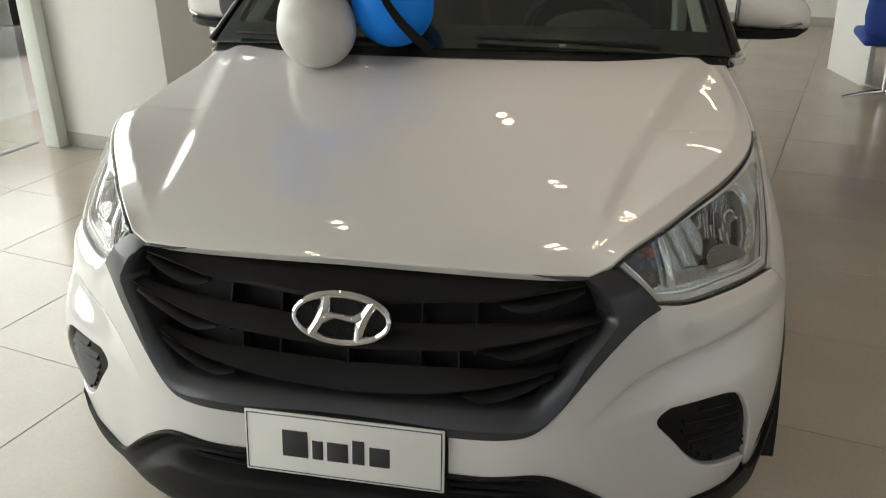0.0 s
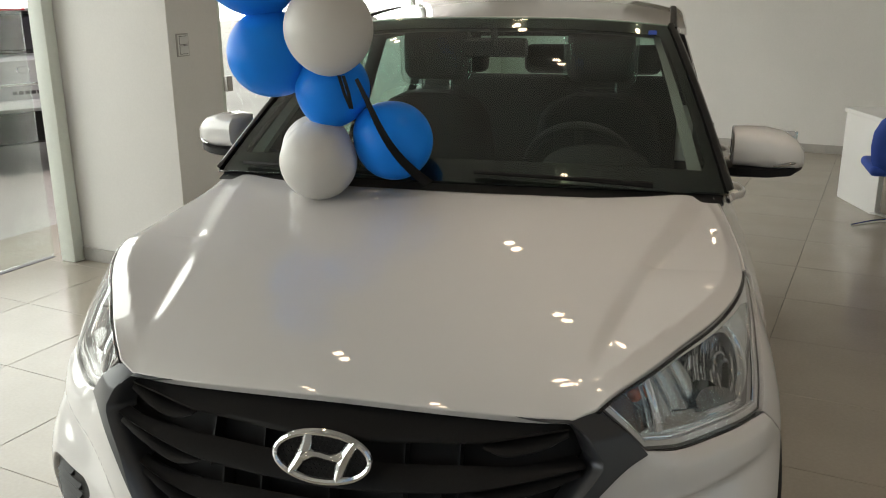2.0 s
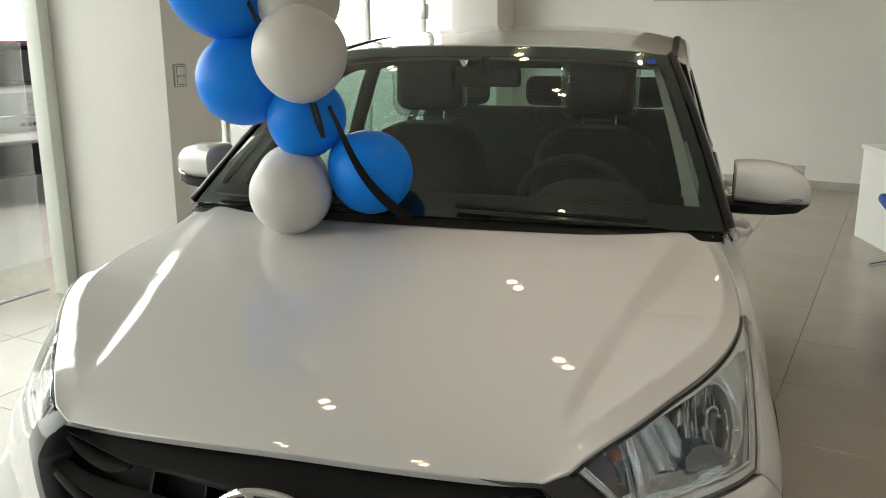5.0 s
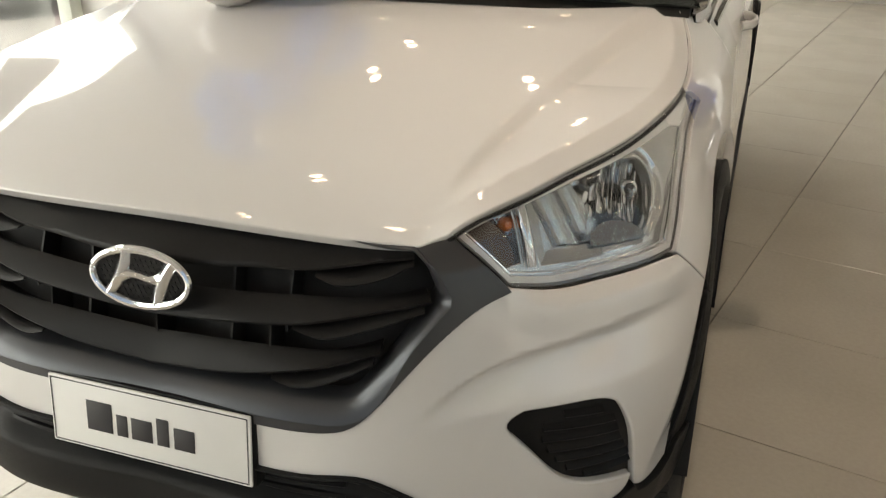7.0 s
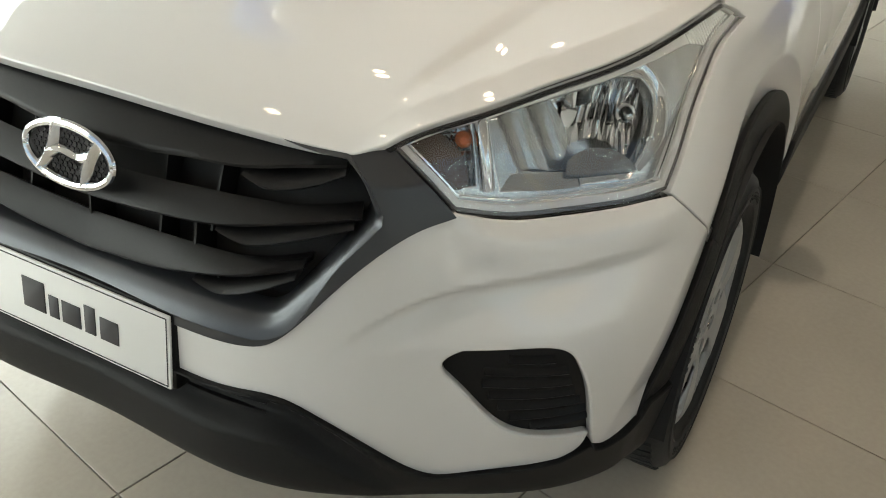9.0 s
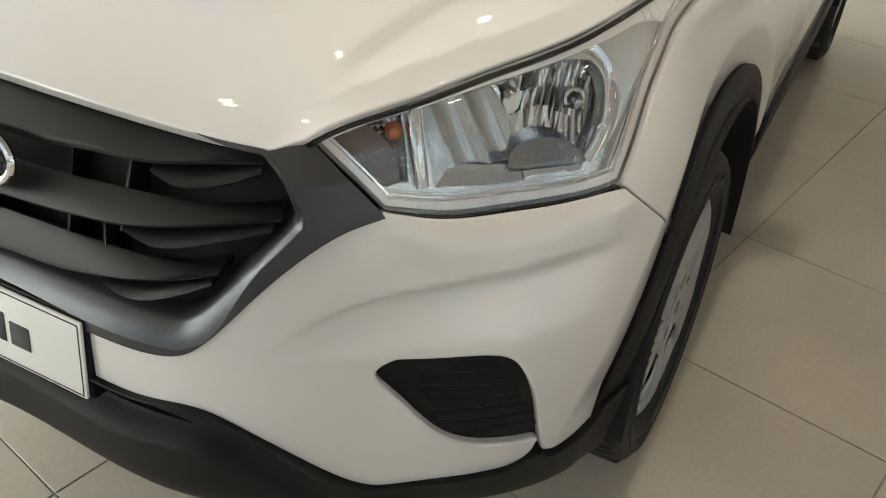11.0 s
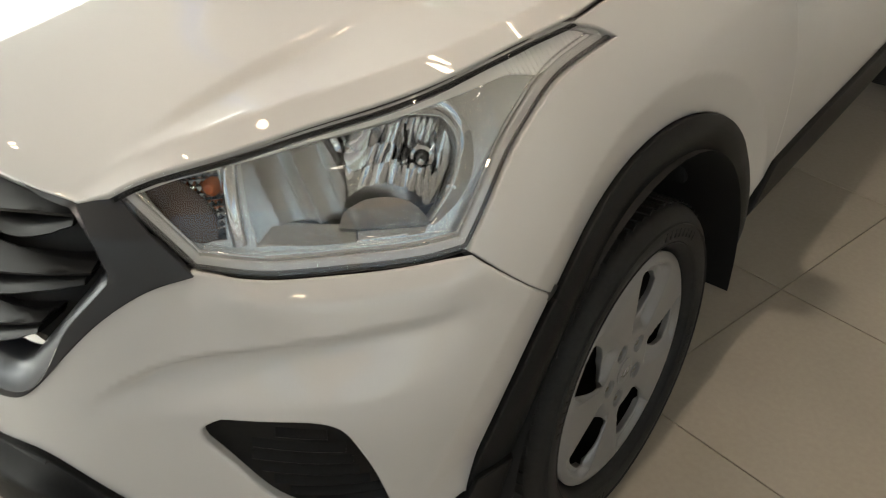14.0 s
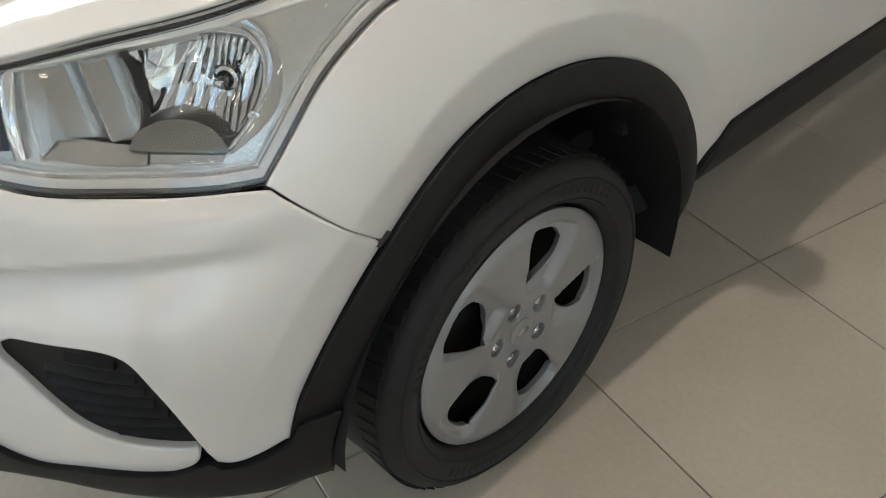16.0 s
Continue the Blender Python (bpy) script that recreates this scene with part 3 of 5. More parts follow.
def bumper(s, z):
    s, z = np.asarray(s, float), np.asarray(z, float)
    return skin(s, z, crease(s, z) + shoulder(s, z) + arch_band(s, z))


def fender_skin(s, z):
    s, z = np.asarray(s, float), np.asarray(z, float)
    return skin(s, z, arch_band(s, z))


bumper_half = outline(LIP, [LIP[-1], FOG_IN[0]], FOG_IN, FOG_TIP, FOG_TOP, [FOG_TOP[-1], (.836, .427)], [(.836, .427), (.852, .417), (.889, .421), (.924, .434)],
                      arc(AS, AZ, ARCH_R, 360 + a_low if a_low < 0 else a_low, a_seam, 20), [tuple(arc(AS, AZ, ARCH_R, a_seam, a_seam, 1)[0]), (.950, .829)], [(x, z + .0005) for x, z in LAMP_LOW[1:]], [(x, z + .002) for x, z in FRAME_LOW], step=.010)
panel("front_bumper", mirrored(bumper_half), bumper, PAINT, car, step=.0085, tight=True, roll=.005, depth=.03, facing=outward, label="white bumper skin with folded cheeks")

for side in (1, -1):
    def both(line):
        return line if side > 0 else flipped(line)
    fender = outline([(.9538, .830), tuple(arc(AS, AZ, ARCH_R, a_seam - .36, a_seam - .36, 1)[0])], arc(AS, AZ, ARCH_R, a_seam - .36, 10.5, 40),
                     [tuple(arc(AS, AZ, ARCH_R, 10.5, 10.5, 1)[0]), (1.888, .428)], [(1.888, .428), (1.935, .483), (1.977, .526)], [(1.977, .526), (1.987, .60), (1.975, .80), (1.93, .95), (1.865, 1.04)], [(1.865, 1.04), (1.80, 1.09), (1.64, 1.123)],
                     [(1.64, 1.123), (1.609, 1.112), (1.554, 1.088), (1.454, 1.062), (1.344, 1.046), (1.234, 1.039)], [(1.234, 1.039), (1.281, 1.022), (1.320, .997)], [(x + .0022, z - .0018) for x, z in LAMP_OUT], step=.012)
    panel("front_fender", both(fender), fender_skin, PAINT, car, step=.011, roll=.003, depth=.02, facing=outward)
    fd = outline([(1.982, .527), (2.82, .527)], [(2.82, .527), (2.83, .80), (2.80, 1.03)], [(2.80, 1.03), (2.4, 1.04), (1.868, 1.045)],
                 [(1.868, 1.045), (1.934, .95), (1.979, .80), (1.991, .60), (1.982, .527)], step=.02)
    d1 = panel("front_door", both(fd), sheet(), PAINT, car, step=.04, roll=.003, depth=.02, facing=outward)
    rd = outline([(2.83, .545), (3.55, .545)], [(3.55, .545), (3.60, .75), (3.72, .9), (3.70, 1.0)], [(3.70, 1.0), (2.81, 1.02)], [(2.81, 1.02), (2.838, .80), (2.83, .545)], step=.02)
    d2 = panel("rear_door", both(rd), sheet(), PAINT, car, step=.04, roll=.003, depth=.02, facing=outward)
    for door, s0 in ((d1, 2.56), (d2, 3.38)):
        hp = skin(side * np.linspace(s0 - .1, s0 + .1, 9), np.full(9, .93), .0)
        hn = skin(side * np.linspace(s0 - .1, s0 + .1, 9), np.full(9, .93), .04)
        grip = [tuple(hp[k] + (hn[k] - hp[k]) * math.sin(math.pi * k / 8) ** .5) for k in range(9)]
        part("door_handle", tube(grip, .011, 8, flat=1.3), PAINT, door)
    panel("rear_fender", both(outline([(3.565, .545), tuple(arc(AS + REAR, AZ, ARCH_R, 156, 156, 1)[0])], arc(AS + REAR, AZ, ARCH_R, 156, 24, 24), [tuple(arc(AS + REAR, AZ, ARCH_R, 24, 24, 1)[0]), (4.75, .5)], [(4.75, .5), (4.75, .95)], [(4.75, .95), (4.2, 1.02), (3.715, .995)], [(3.715, .995), (3.735, .9), (3.615, .75), (3.565, .545)], step=.02)), sheet(), PAINT, car, step=.04, roll=.003, facing=outward)
tail = mirrored(outline([(_k[-1], .5), (4.76, .5)], [(4.76, .5), (4.76, .95)], [(4.76, .95), (_k[-1], .95)], step=.03) - (_k[-1], 0))
panel("tailgate", tail, lambda s, z: skin(np.abs(s + 0.0) * 0 + (_k[-1] - np.abs(s)), z) * np.stack([-np.sign(s - 1e-9), s * 0 + 1, s * 0 + 1], -1), PAINT, car, step=.05, facing=outward)

# ---- black lower body ----
LOW = [(0, .372), (.2, .372), (.4, .366), (.55, .352), (.72, .330), (.85, .310), (.92, .305)]
lip_pts = np.array(LIP)


def chin(s, z):
    """The lower bumper: a recessed slot under the white lip, then a rounded black blade."""
    s_, z_ = np.abs(np.asarray(s, float)), np.asarray(z, float)
    top = cubic(lip_pts[:, 0], lip_pts[:, 1], np.clip(s_, 0, .824))
    d = (top - z_).clip(0)
    slot = np.clip((.56 - s_) / .25, 0, 1)
    a, b = np.clip(d / .022, 0, 1), np.clip((d - .045) / .035, 0, 1)
    rec = a * a * (3 - 2 * a) * (1 - b * b * (3 - 2 * b)) * slot * slot * (3 - 2 * slot)
    low = cubic([p[0] for p in LOW], [p[1] for p in LOW], np.clip(s_, 0, .92))
    tuck = np.exp(-((z_ - low).clip(0) / .018)) * .018
    return skin(s, z, .010 - .005 * np.clip((s_ - .90) / .03, 0, 1) - .042 * rec - tuck)


low_half = outline(LOW, [LOW[-1], (.978, .300)], arc(AS, AZ, .430, 186, 163, 8), [tuple(arc(AS, AZ, .430, 163, 163, 1)[0]), (.942, .462)], [(.942, .462), (.930, .432)],
                   [(.930, .432), (.891, .417), (.853, .412), (.840, .416)], [(.840, .416), (.834, .424), (.828, .432), (.820, .428)], [(x, z + .001) for x, z in LIP[-3::-1]], step=.010)
lower = panel("lower_bumper", mirrored(low_half), chin, CLAD, car, step=.009, roll=.003, depth=.05, facing=outward, inward=level, label="black grained lower bumper with an air slot")
for dz in (.030, .052):
    ss = np.linspace(-.34, .34, 60)
    top = np.interp(np.abs(ss), lip_pts[:, 0], lip_pts[:, 1]) - dz
    bars = [[tuple(skin(s, z + b, a)) for a, b in ((-.07, .003), (-.024, .004), (-.020, 0), (-.024, -.004), (-.07, -.003))] for s, z in zip(ss, top)]
    part("slot_rib", loft(bars), BLACK, lower)

for side in (1, -1):
    def both(line):
        return line if side > 0 else flipped(line)

    def flare(s, z):
        r = np.hypot(np.abs(s) - AS, z - AZ)
        turn = np.degrees(np.arctan2(z - AZ, np.abs(s) - AS))
        low = .017 * np.clip((z - .30) / .15, 0, 1) * np.clip((turn - 5) / 30, 0, 1)
        return skin(s, z, .010 - low + .006 * np.sin(np.clip((r - .42) / .065, 0, 1) * math.pi) * np.clip((173 - turn) / 25, 0, 1))
    for a0, a1, nm in ((a_seam + .5, 173, "wheel_arch_trim"), (-9, a_seam, "wheel_arch_trim")):
        outer = arc(AS, AZ, .483, a1, a0, 60)
        turn = np.radians(np.linspace(a1, a0, 60))
        outer -= np.stack([np.cos(turn), np.sin(turn)], 1) * (.053 * np.clip((13 - np.degrees(turn)) / 21, 0, 1) ** 1.2)[:, None]
        band = outline(arc(AS, AZ, .425, a0, a1, 40), [tuple(arc(AS, AZ, .425, a1, a1, 1)[0]), tuple(outer[0])], outer, [tuple(outer[-1]), tuple(arc(AS, AZ, .425, a0, a0, 1)[0])], step=.012)
        panel(nm, both(band), flare, CLAD, car, step=.014, roll=.004, depth=.045, facing=outward, label="dark grained arch trim")
    band = outline(arc(AS + REAR, AZ, .420, 0, 180, 30), [(AS + REAR - .42, AZ), (AS + REAR - .483, AZ)], arc(AS + REAR, AZ, .483, 180, 0, 30), [(AS + REAR + .483, AZ), (AS + REAR + .42, AZ)], step=.02)
    panel("wheel_arch_trim", both(band), sheet(.014), CLAD, car, step=.03, roll=.005, depth=.045, facing=outward)
    sill = outline([(1.80, .33), (1.9, .375), (2.1, .385), (3.45, .385)], [(3.45, .385), (3.46, .522)], [(3.46, .522), (2.4, .522), (2.083, .521), (1.976, .519)], [(1.976, .519), (1.935, .48), (1.893, .424)], [(1.893, .424), (1.88, .40), (1.80, .33)], step=.015)
    panel("sill_trim", both(sill), lambda s, z: skin(s, z, .012 - .03 * ((.46 - z).clip(0) / .08) ** 2), CLAD, car, step=.02, roll=.008, depth=.05, facing=outward, label="dark grained sill trim")
    for yc in (WHEEL_Y, WHEEL_Y + REAR):
        liner = turned([(.428, .035), (.431, -.02), (.433, -.32), (.0, -.33)], 48, Matrix.Translation((side * .83, yc + .007, AZ)) @ pose(0, 0, 0, 0, 90 * side, 0))
        bmesh.ops.bisect_plane(liner, geom=liner.verts[:] + liner.edges[:] + liner.faces[:], plane_co=(0, yc, .311), plane_no=(0, -.088, -1), clear_outer=True)
        part("wheel_well", liner, VOID, car)
# dark strips behind the panel gaps, in place of the shade inside them
for side in (1, -1):
    seam = [tuple(arc(AS, AZ, ARCH_R, a_seam - .3, a_seam - .3, 1)[0]), (.953, .829)]
    for name, line in (("seam_filler", rounded([seam[0], (1.012, .773), seam[1]], 9)), ("seam_filler", rounded(GAP, 16)), ("seam_filler", rounded([(1.982, .53), (1.991, .60), (1.979, .80), (1.934, .95), (1.868, 1.042)], 16))):
        part(name, loft([[tuple(skin(side * (p[0] + a), p[1] + b, o)) for a, b, o in ((-.012, -.006, -.016), (.012, .006, -.016), (.012, .006, -.020), (-.012, -.006, -.020))] for p in line]), JOINT_AND_GAP, car)
# unseen plain black box, added to stop light under the car
part("underbody", box((1.15, 3.6, .25), pose(0, 2.15, .32), .03), VOID, car)
part("engine_bay", box((1.0, .75, .5), pose(0, .62, .60), .03), VOID, car)


# ---- grille ----
OPEN_HALF = outline([(0, .675), (.172, .680), (.285, .682), (.33, .683)], [(.33, .683), (.347, .687), (.364, .698)], [(.364, .698), (.425, .768), (.495, .841)], [(.495, .841), (.502, .849), (.498, .858)], [(.498, .858), (.48, .892), (.455, .914)],
                    [(.455, .914), (.40, .915), (.34, .920), (.2, .926), (0, .927)], step=.010)
OPEN = mirrored(OPEN_HALF)
frame_half = outline([(0, .630), (.14, .631), (.249, .633), (.318, .637), (.352, .646), (.385, .673), (.431, .728), (.475, .776), (.518, .811), (.562, .834), (.609, .845)], [(.609, .845), (.590, .870), (.560, .905), (.524, .941)],
                     [(.524, .941), (.49, .932), (.462, .921)], [(.462, .921), (.40, .921), (.34, .926), (.2, .933), (0, .934)], step=.010)


def front_sheet(s, z):
    """The frame's face, which sinks under the bonnet's corner at its top."""
    return skin(s, z, .004 - .014 * np.clip((np.asarray(z, float) - .895) / .03, 0, 1))


def shrink(line, d):
    """The line moved inwards by d."""
    line = line if area2(line) > 0 else line[::-1]
    t = np.roll(line, -1, 0) - np.roll(line, 1, 0)
    n = np.stack([-t[:, 1], t[:, 0]], 1) / np.maximum(np.hypot(*t.T), 1e-9)[:, None]
    return line + n * d


grille = thing("grille", None, "black grille with three winged blades in a satin grey frame")
grille.parent = car
def eased_out(line, thin, thick):
    """The line moved outwards, further along its foot than at its sides."""
    line = line if area2(line) > 0 else line[::-1]
    t = np.roll(line, -1, 0) - np.roll(line, 1, 0)
    n = np.stack([-t[:, 1], t[:, 0]], 1) / np.maximum(np.hypot(*t.T), 1e-9)[:, None]
    foot = np.clip((.80 - line[:, 1]) / .10, 0, 1)
    return line - n * (thin + (thick - thin) * foot * foot * (3 - 2 * foot))[:, None]


WIDE = eased_out(OPEN, .011, .033)
panel("grille_frame", mirrored(frame_half), front_sheet, SATIN, grille, holes=[WIDE], step=.010, roll=.0015, depth=.012, facing=outward, label="satin grey frame")
lip_in = shrink(OPEN, .001)
rim0 = [[Vector(front_sheet(np.array([a[0]]), np.array([a[1]]))[0])] + [Vector(skin(a[0] + (b[0] - a[0]) * q, a[1] + (b[1] - a[1]) * q, o)) for q, o in ((.22, .001), (.45, -.003), (.68, -.009), (.86, -.016), (1, -.026), (1, -.055))] for a, b in zip(eased_out(OPEN, .0095, .0315), lip_in)]
part("frame_bevel", loft(rim0 + [rim0[0]], close=False), BEVEL, grille, "bevelled inner edge of the frame", smooth=40)
panel("grille_back", OPEN * (1.03, 1) + (0, 0), sheet(-.075), VOID, grille, step=.04, roll=.001, depth=.001, facing=outward)


def blade(tops, lows, tip, deep=.045):
    """A long grille blade; rows of (s, z) for its upper and lower line over one half."""
    ss = np.linspace(-tip, tip, 97)
    a = np.abs(ss)
    top, low = cubic(*zip(*tops), a), cubic(*zip(*lows), a)
    secs = []
    for s, t, l in zip(ss, top, low):
        thin = np.clip((tip - abs(s)) / .05, 0.12, 1) ** .5
        h = max(t - l, .006)
        secs.append([tuple(skin(s, z, o)) for z, o in ((t - .014, -.05), (t, -.030 - .004 * (1 - thin)), (t - h * .12, -.024), (l + h * .45, -.016), (l + h * .16, -.009), (l + .002, -.008), (l - .003, -.012), (l - .003, -.02), (l + h * .3, -.03 - deep * .6))])
    return loft(secs)


def fin(pts, side):
    """The short lower wing of a blade: a tapering bar from (s, z) to (s, z)."""
    p = rounded(pts, 15)
    secs = []
    for k, (s, z) in enumerate(p):
        h = .016 * (.35 + .65 * min(1, k / 3)) * (1 if k < 12 else .75)
        secs.append([tuple(skin(side * s, z + b * h, o)) for b, o in ((.4, -.06), (.5, -.026), (.1, -.013), (-.35, -.010), (-.55, -.014), (-.5, -.03), (-.2, -.06))])
    return loft(secs)


BLADES = [([(0, .924), (.1, .923), (.2, .921), (.3, .914), (.40, .909), (.462, .912)], [(0, .866), (.1, .868), (.2, .876), (.285, .881), (.38, .897), (.462, .908)], .456, [(.290, .873), (.33, .868), (.40, .881), (.455, .900)]),
          ([(0, .824), (.109, .826), (.226, .833), (.32, .838), (.39, .842), (.484, .849)], [(0, .780), (.1, .785), (.18, .792), (.25, .799), (.36, .821), (.484, .844)], .482, [(.262, .795), (.30, .789), (.38, .807), (.470, .832)]),
          ([(0, .740), (.1, .745), (.2, .751), (.28, .755), (.36, .763), (.402, .772)], [(0, .690), (.07, .695), (.14, .702), (.215, .716), (.32, .741), (.402, .766)], .400, [(.225, .709), (.26, .704), (.33, .724), (.390, .752)])]
for tops, lows, tip, wing in BLADES:
    b = part("blade", blade(tops, lows, tip), BLACK, grille, smooth=50)
    for side in (1, -1):
        part("winglet", fin(wing, side), BLACK, grille, smooth=50)
for s, z0, z1 in ((0, .70, .78), (.14, .70, .69 + .2), (.245, .78, .88), (.215, .72, .80), (-.14, .70, .89), (-.245, .78, .88), (-.215, .72, .80), (.26, .69, .72), (-.26, .69, .72)):
    part("divider", loft([[tuple(skin(s + d, z, o)) for d, o in ((-.002, -.075), (-.002, -.026), (.002, -.026), (.002, -.075))] for z in (z0, z1)]), BLACK, grille)

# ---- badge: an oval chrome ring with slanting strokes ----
BZ, BY = .846, .040
badge_m = pose(0, BY, BZ, 78, 0, 0)
badge = part("badge", turned([(.0, -.012), (.085, -.012), (.088, -.008), (0, -.006)], 48, badge_m @ Matrix.Diagonal((1, .52, 1, 1))), VOID, car, "oval chrome badge on a dark mesh")


def oval(r, n=64):
    return [(r * math.cos(2 * math.pi * k / n), r * .515 * math.sin(2 * math.pi * k / n)) for k in range(n)]


ring = []
for k in range(64):
    a = 2 * math.pi * k / 64
    c = Vector((.0915 * math.cos(a), .0455 * math.sin(a), 0))
    n = Vector((math.cos(a) * .55, math.sin(a), 0)).normalized()
    wide = .0056 + .0016 * abs(math.sin(a))
    ring.append([badge_m @ (c + n * wide * math.cos(q) + Vector((0, 0, .006 * math.sin(q)))) for q in [j * math.pi / 4 for j in range(8)]])
part("ring", loft(ring + [ring[0]], caps=False), CHROME, badge)


def stroke(pts, widths):
    p = rounded(pts, 13)
    w = np.interp(np.linspace(0, 1, 13), np.linspace(0, 1, len(widths)), widths)
    secs = []
    for k in range(13):
        d = p[min(k + 1, 12)] - p[max(k - 1, 0)]
        n = np.array([-d[1], d[0]]) / np.hypot(*d)
        secs.append([badge_m @ Vector((*(p[k] + n * w[k] * a), h)) for a, h in ((-1, -.003), (-.7, .0025), (0, .0065), (.7, .0025), (1, -.003))])
    return loft(secs)


part("stroke", stroke([(-.062, -.034), (-.046, -.010), (-.036, .012), (-.030, .042)], (.0105, .0115, .0125, .0095)), CHROME, badge)
part("stroke", stroke([(.030, -.042), (.036, -.012), (.046, .010), (.062, .034)], (.0095, .0125, .0115, .0105)), CHROME, badge)
part("stroke", stroke([(-.044, -.004), (-.01, .002), (.02, -.002), (.044, .004)], (.014, .008, .008, .014)), CHROME, badge)
cells = bmesh.new()
for i in range(-9, 10):
    for j in range(-5, 6):
        x, y = i * .010 + (j % 2) * .005, j * .0087
        if (x / .083) ** 2 + (y / .041) ** 2 < 1:
            bmesh.ops.create_circle(cells, cap_ends=True, segments=6, radius=.0044, matrix=badge_m @ pose(x, y, -.0045, 0, 0, 30))
ex = bmesh.ops.extrude_face_region(cells, geom=cells.faces[:])
bmesh.ops.translate(cells, vec=badge_m.to_3x3() @ Vector((0, 0, .0015)), verts=[v for v in ex["geom"] if isinstance(v, bmesh.types.BMVert)])
part("badge_mesh", cells, BLACK, badge)

# ---- plate: a white show plate with dark bars where a name stands ----
PM = pose(0, -.004, .583, 82, 0, 0)
plate = part("show_plate", box((.40, .13, .006), PM, .003), PLATE, car, "white show plate with a dark thin border")
rim = bmesh.new()
for w, h, x, y in ((.390, .0016, 0, .0595), (.390, .0016, 0, -.0595), (.0016, .119, -.1945, 0), (.0016, .119, .1945, 0)):
    merge(rim, box((w, h, .001), PM @ pose(x, y, .0035), 0))
part("border", rim, INK, plate)
for x, w, h, y in ((-.096, .052, .056, .002), (-.050, .022, .040, -.006), (-.010, .042, .040, -.006), (.032, .024, .050, -.001), (.074, .040, .040, -.006)):
    part("bar", box((w, h, .0015), PM @ pose(x, y, .0037), .0006), INK, plate, "dark bar in place of lettering")
part("plate_holder", box((.41, .138, .03), PM @ pose(0, 0, -.019), .006), BLACK, plate)

# ---- fog pockets ----
for side in (1, -1):
    fogline = outline(FOG_IN, FOG_TIP, FOG_TOP, [FOG_TOP[-1], FOG_IN[0]], step=.010)
    use = fogline if side > 0 else flipped(fogline)
    small = outline([(0.66, 0.622), (0.7, 0.632), (0.74, 0.631), (0.761, 0.615), (0.786, 0.557), (0.812, 0.488), (0.806, 0.479)], [(0.806, 0.479), (0.719, 0.502), (0.689, 0.522), (0.656, 0.565), (0.644, 0.596), (0.66, 0.622)], step=.01)
    small = small if side > 0 else flipped(small)

    fog = panel("fog_lamp_cover", use, sheet(-.014), BLACK, car, step=.012, roll=.002, depth=.02, facing=outward, label="black ribbed cover in the bumper pocket")
    for k in range(7):
        z = .628 - k * .0215
        row = np.array([[s, z] for s in np.linspace(.62, .84, 90)])
        on = inside(small if side > 0 else flipped(small), row)
        if on.sum() > 3:
            lo, hi = row[on][0, 0], row[on][-1, 0]
            secs = [[tuple(skin(side * s, z + b, o)) for b, o in ((.008, -.017), (.006, -.0135), (-.003, -.0065), (-.006, -.009), (-.007, -.017))] for s in np.linspace(lo - .004, hi + .004, 12)]
            part("louvre", loft(secs), BLACK, fog)

# ---- headlights ----
lamp_line = outline(LAMP_TOP, LAMP_TIP, LAMP_OUT, LAMP_LOW, LAMP_IN, step=.010)
centre = lamp_line.mean(0)


BOWL_TOP = [(.773, .965), (.80, .971), (.837, .977), (.904, .982), (.948, .976)]
BOWL_OUT = [(.948, .976), (.966, .957), (.956, .913), (.933, .885), (.907, .861)]
DOME = [(.907, .861), (.893, .877), (.865, .888), (.835, .890), (.812, .886), (.797, .880)]
LOBE = [(.773, .965), (.789, .940), (.800, .910), (.797, .880)]
BOWL = outline(BOWL_TOP, BOWL_OUT, DOME, LOBE[::-1], step=.010)
SHELF = outline(DOME, [(.797, .880), (.790, .868)], [(.790, .868), (.833, .865), (.907, .861)], step=.008)
STRIP = outline([(.812, .865), (.85, .863), (.905, .860)], [(.905, .860), (.896, .847)], [(.896, .847), (.85, .848), (.812, .849)], [(.812, .849), (.812, .865)], step=.006)
STEP = outline([(.709, .876), (.76, .869), (.808, .865)], [(.808, .865), (.808, .849)], [(.808, .849), (.752, .851), (.688, .857)], [(.688, .857), (.709, .876)], step=.006)
TUB = outline([(.680, .952), (.715, .957), (.773, .966)], LOBE, [(.797, .880), (.790, .868)], [(.790, .868), (.750, .871), (.706, .876)], [(.706, .876), (.688, .858)], [(.688, .858), (.682, .90), (.680, .952)], step=.008)
MAIN = outline([(.680, .953), (.715, .958), (.773, .965)], BOWL_TOP, BOWL_OUT, [(.907, .861), (.896, .845)], [(.896, .845), (.80, .848), (.686, .855)], [(.686, .855), (.680, .90), (.680, .953)], step=.010)
CH_IN = outline([(.560, .934), (.60, .943), (.654, .950)], [(.654, .950), (.656, .91), (.654, .866)], [(.654, .866), (.630, .866), (.612, .875), (.590, .900), (.560, .934)], step=.008)
SMOKE = outline([(.563, .934), (.585, .939), (.606, .942)], [(.606, .942), (.627, .921), (.639, .901), (.641, .869)], [(.641, .869), (.625, .869), (.612, .877), (.590, .902), (.563, .934)], step=.006)
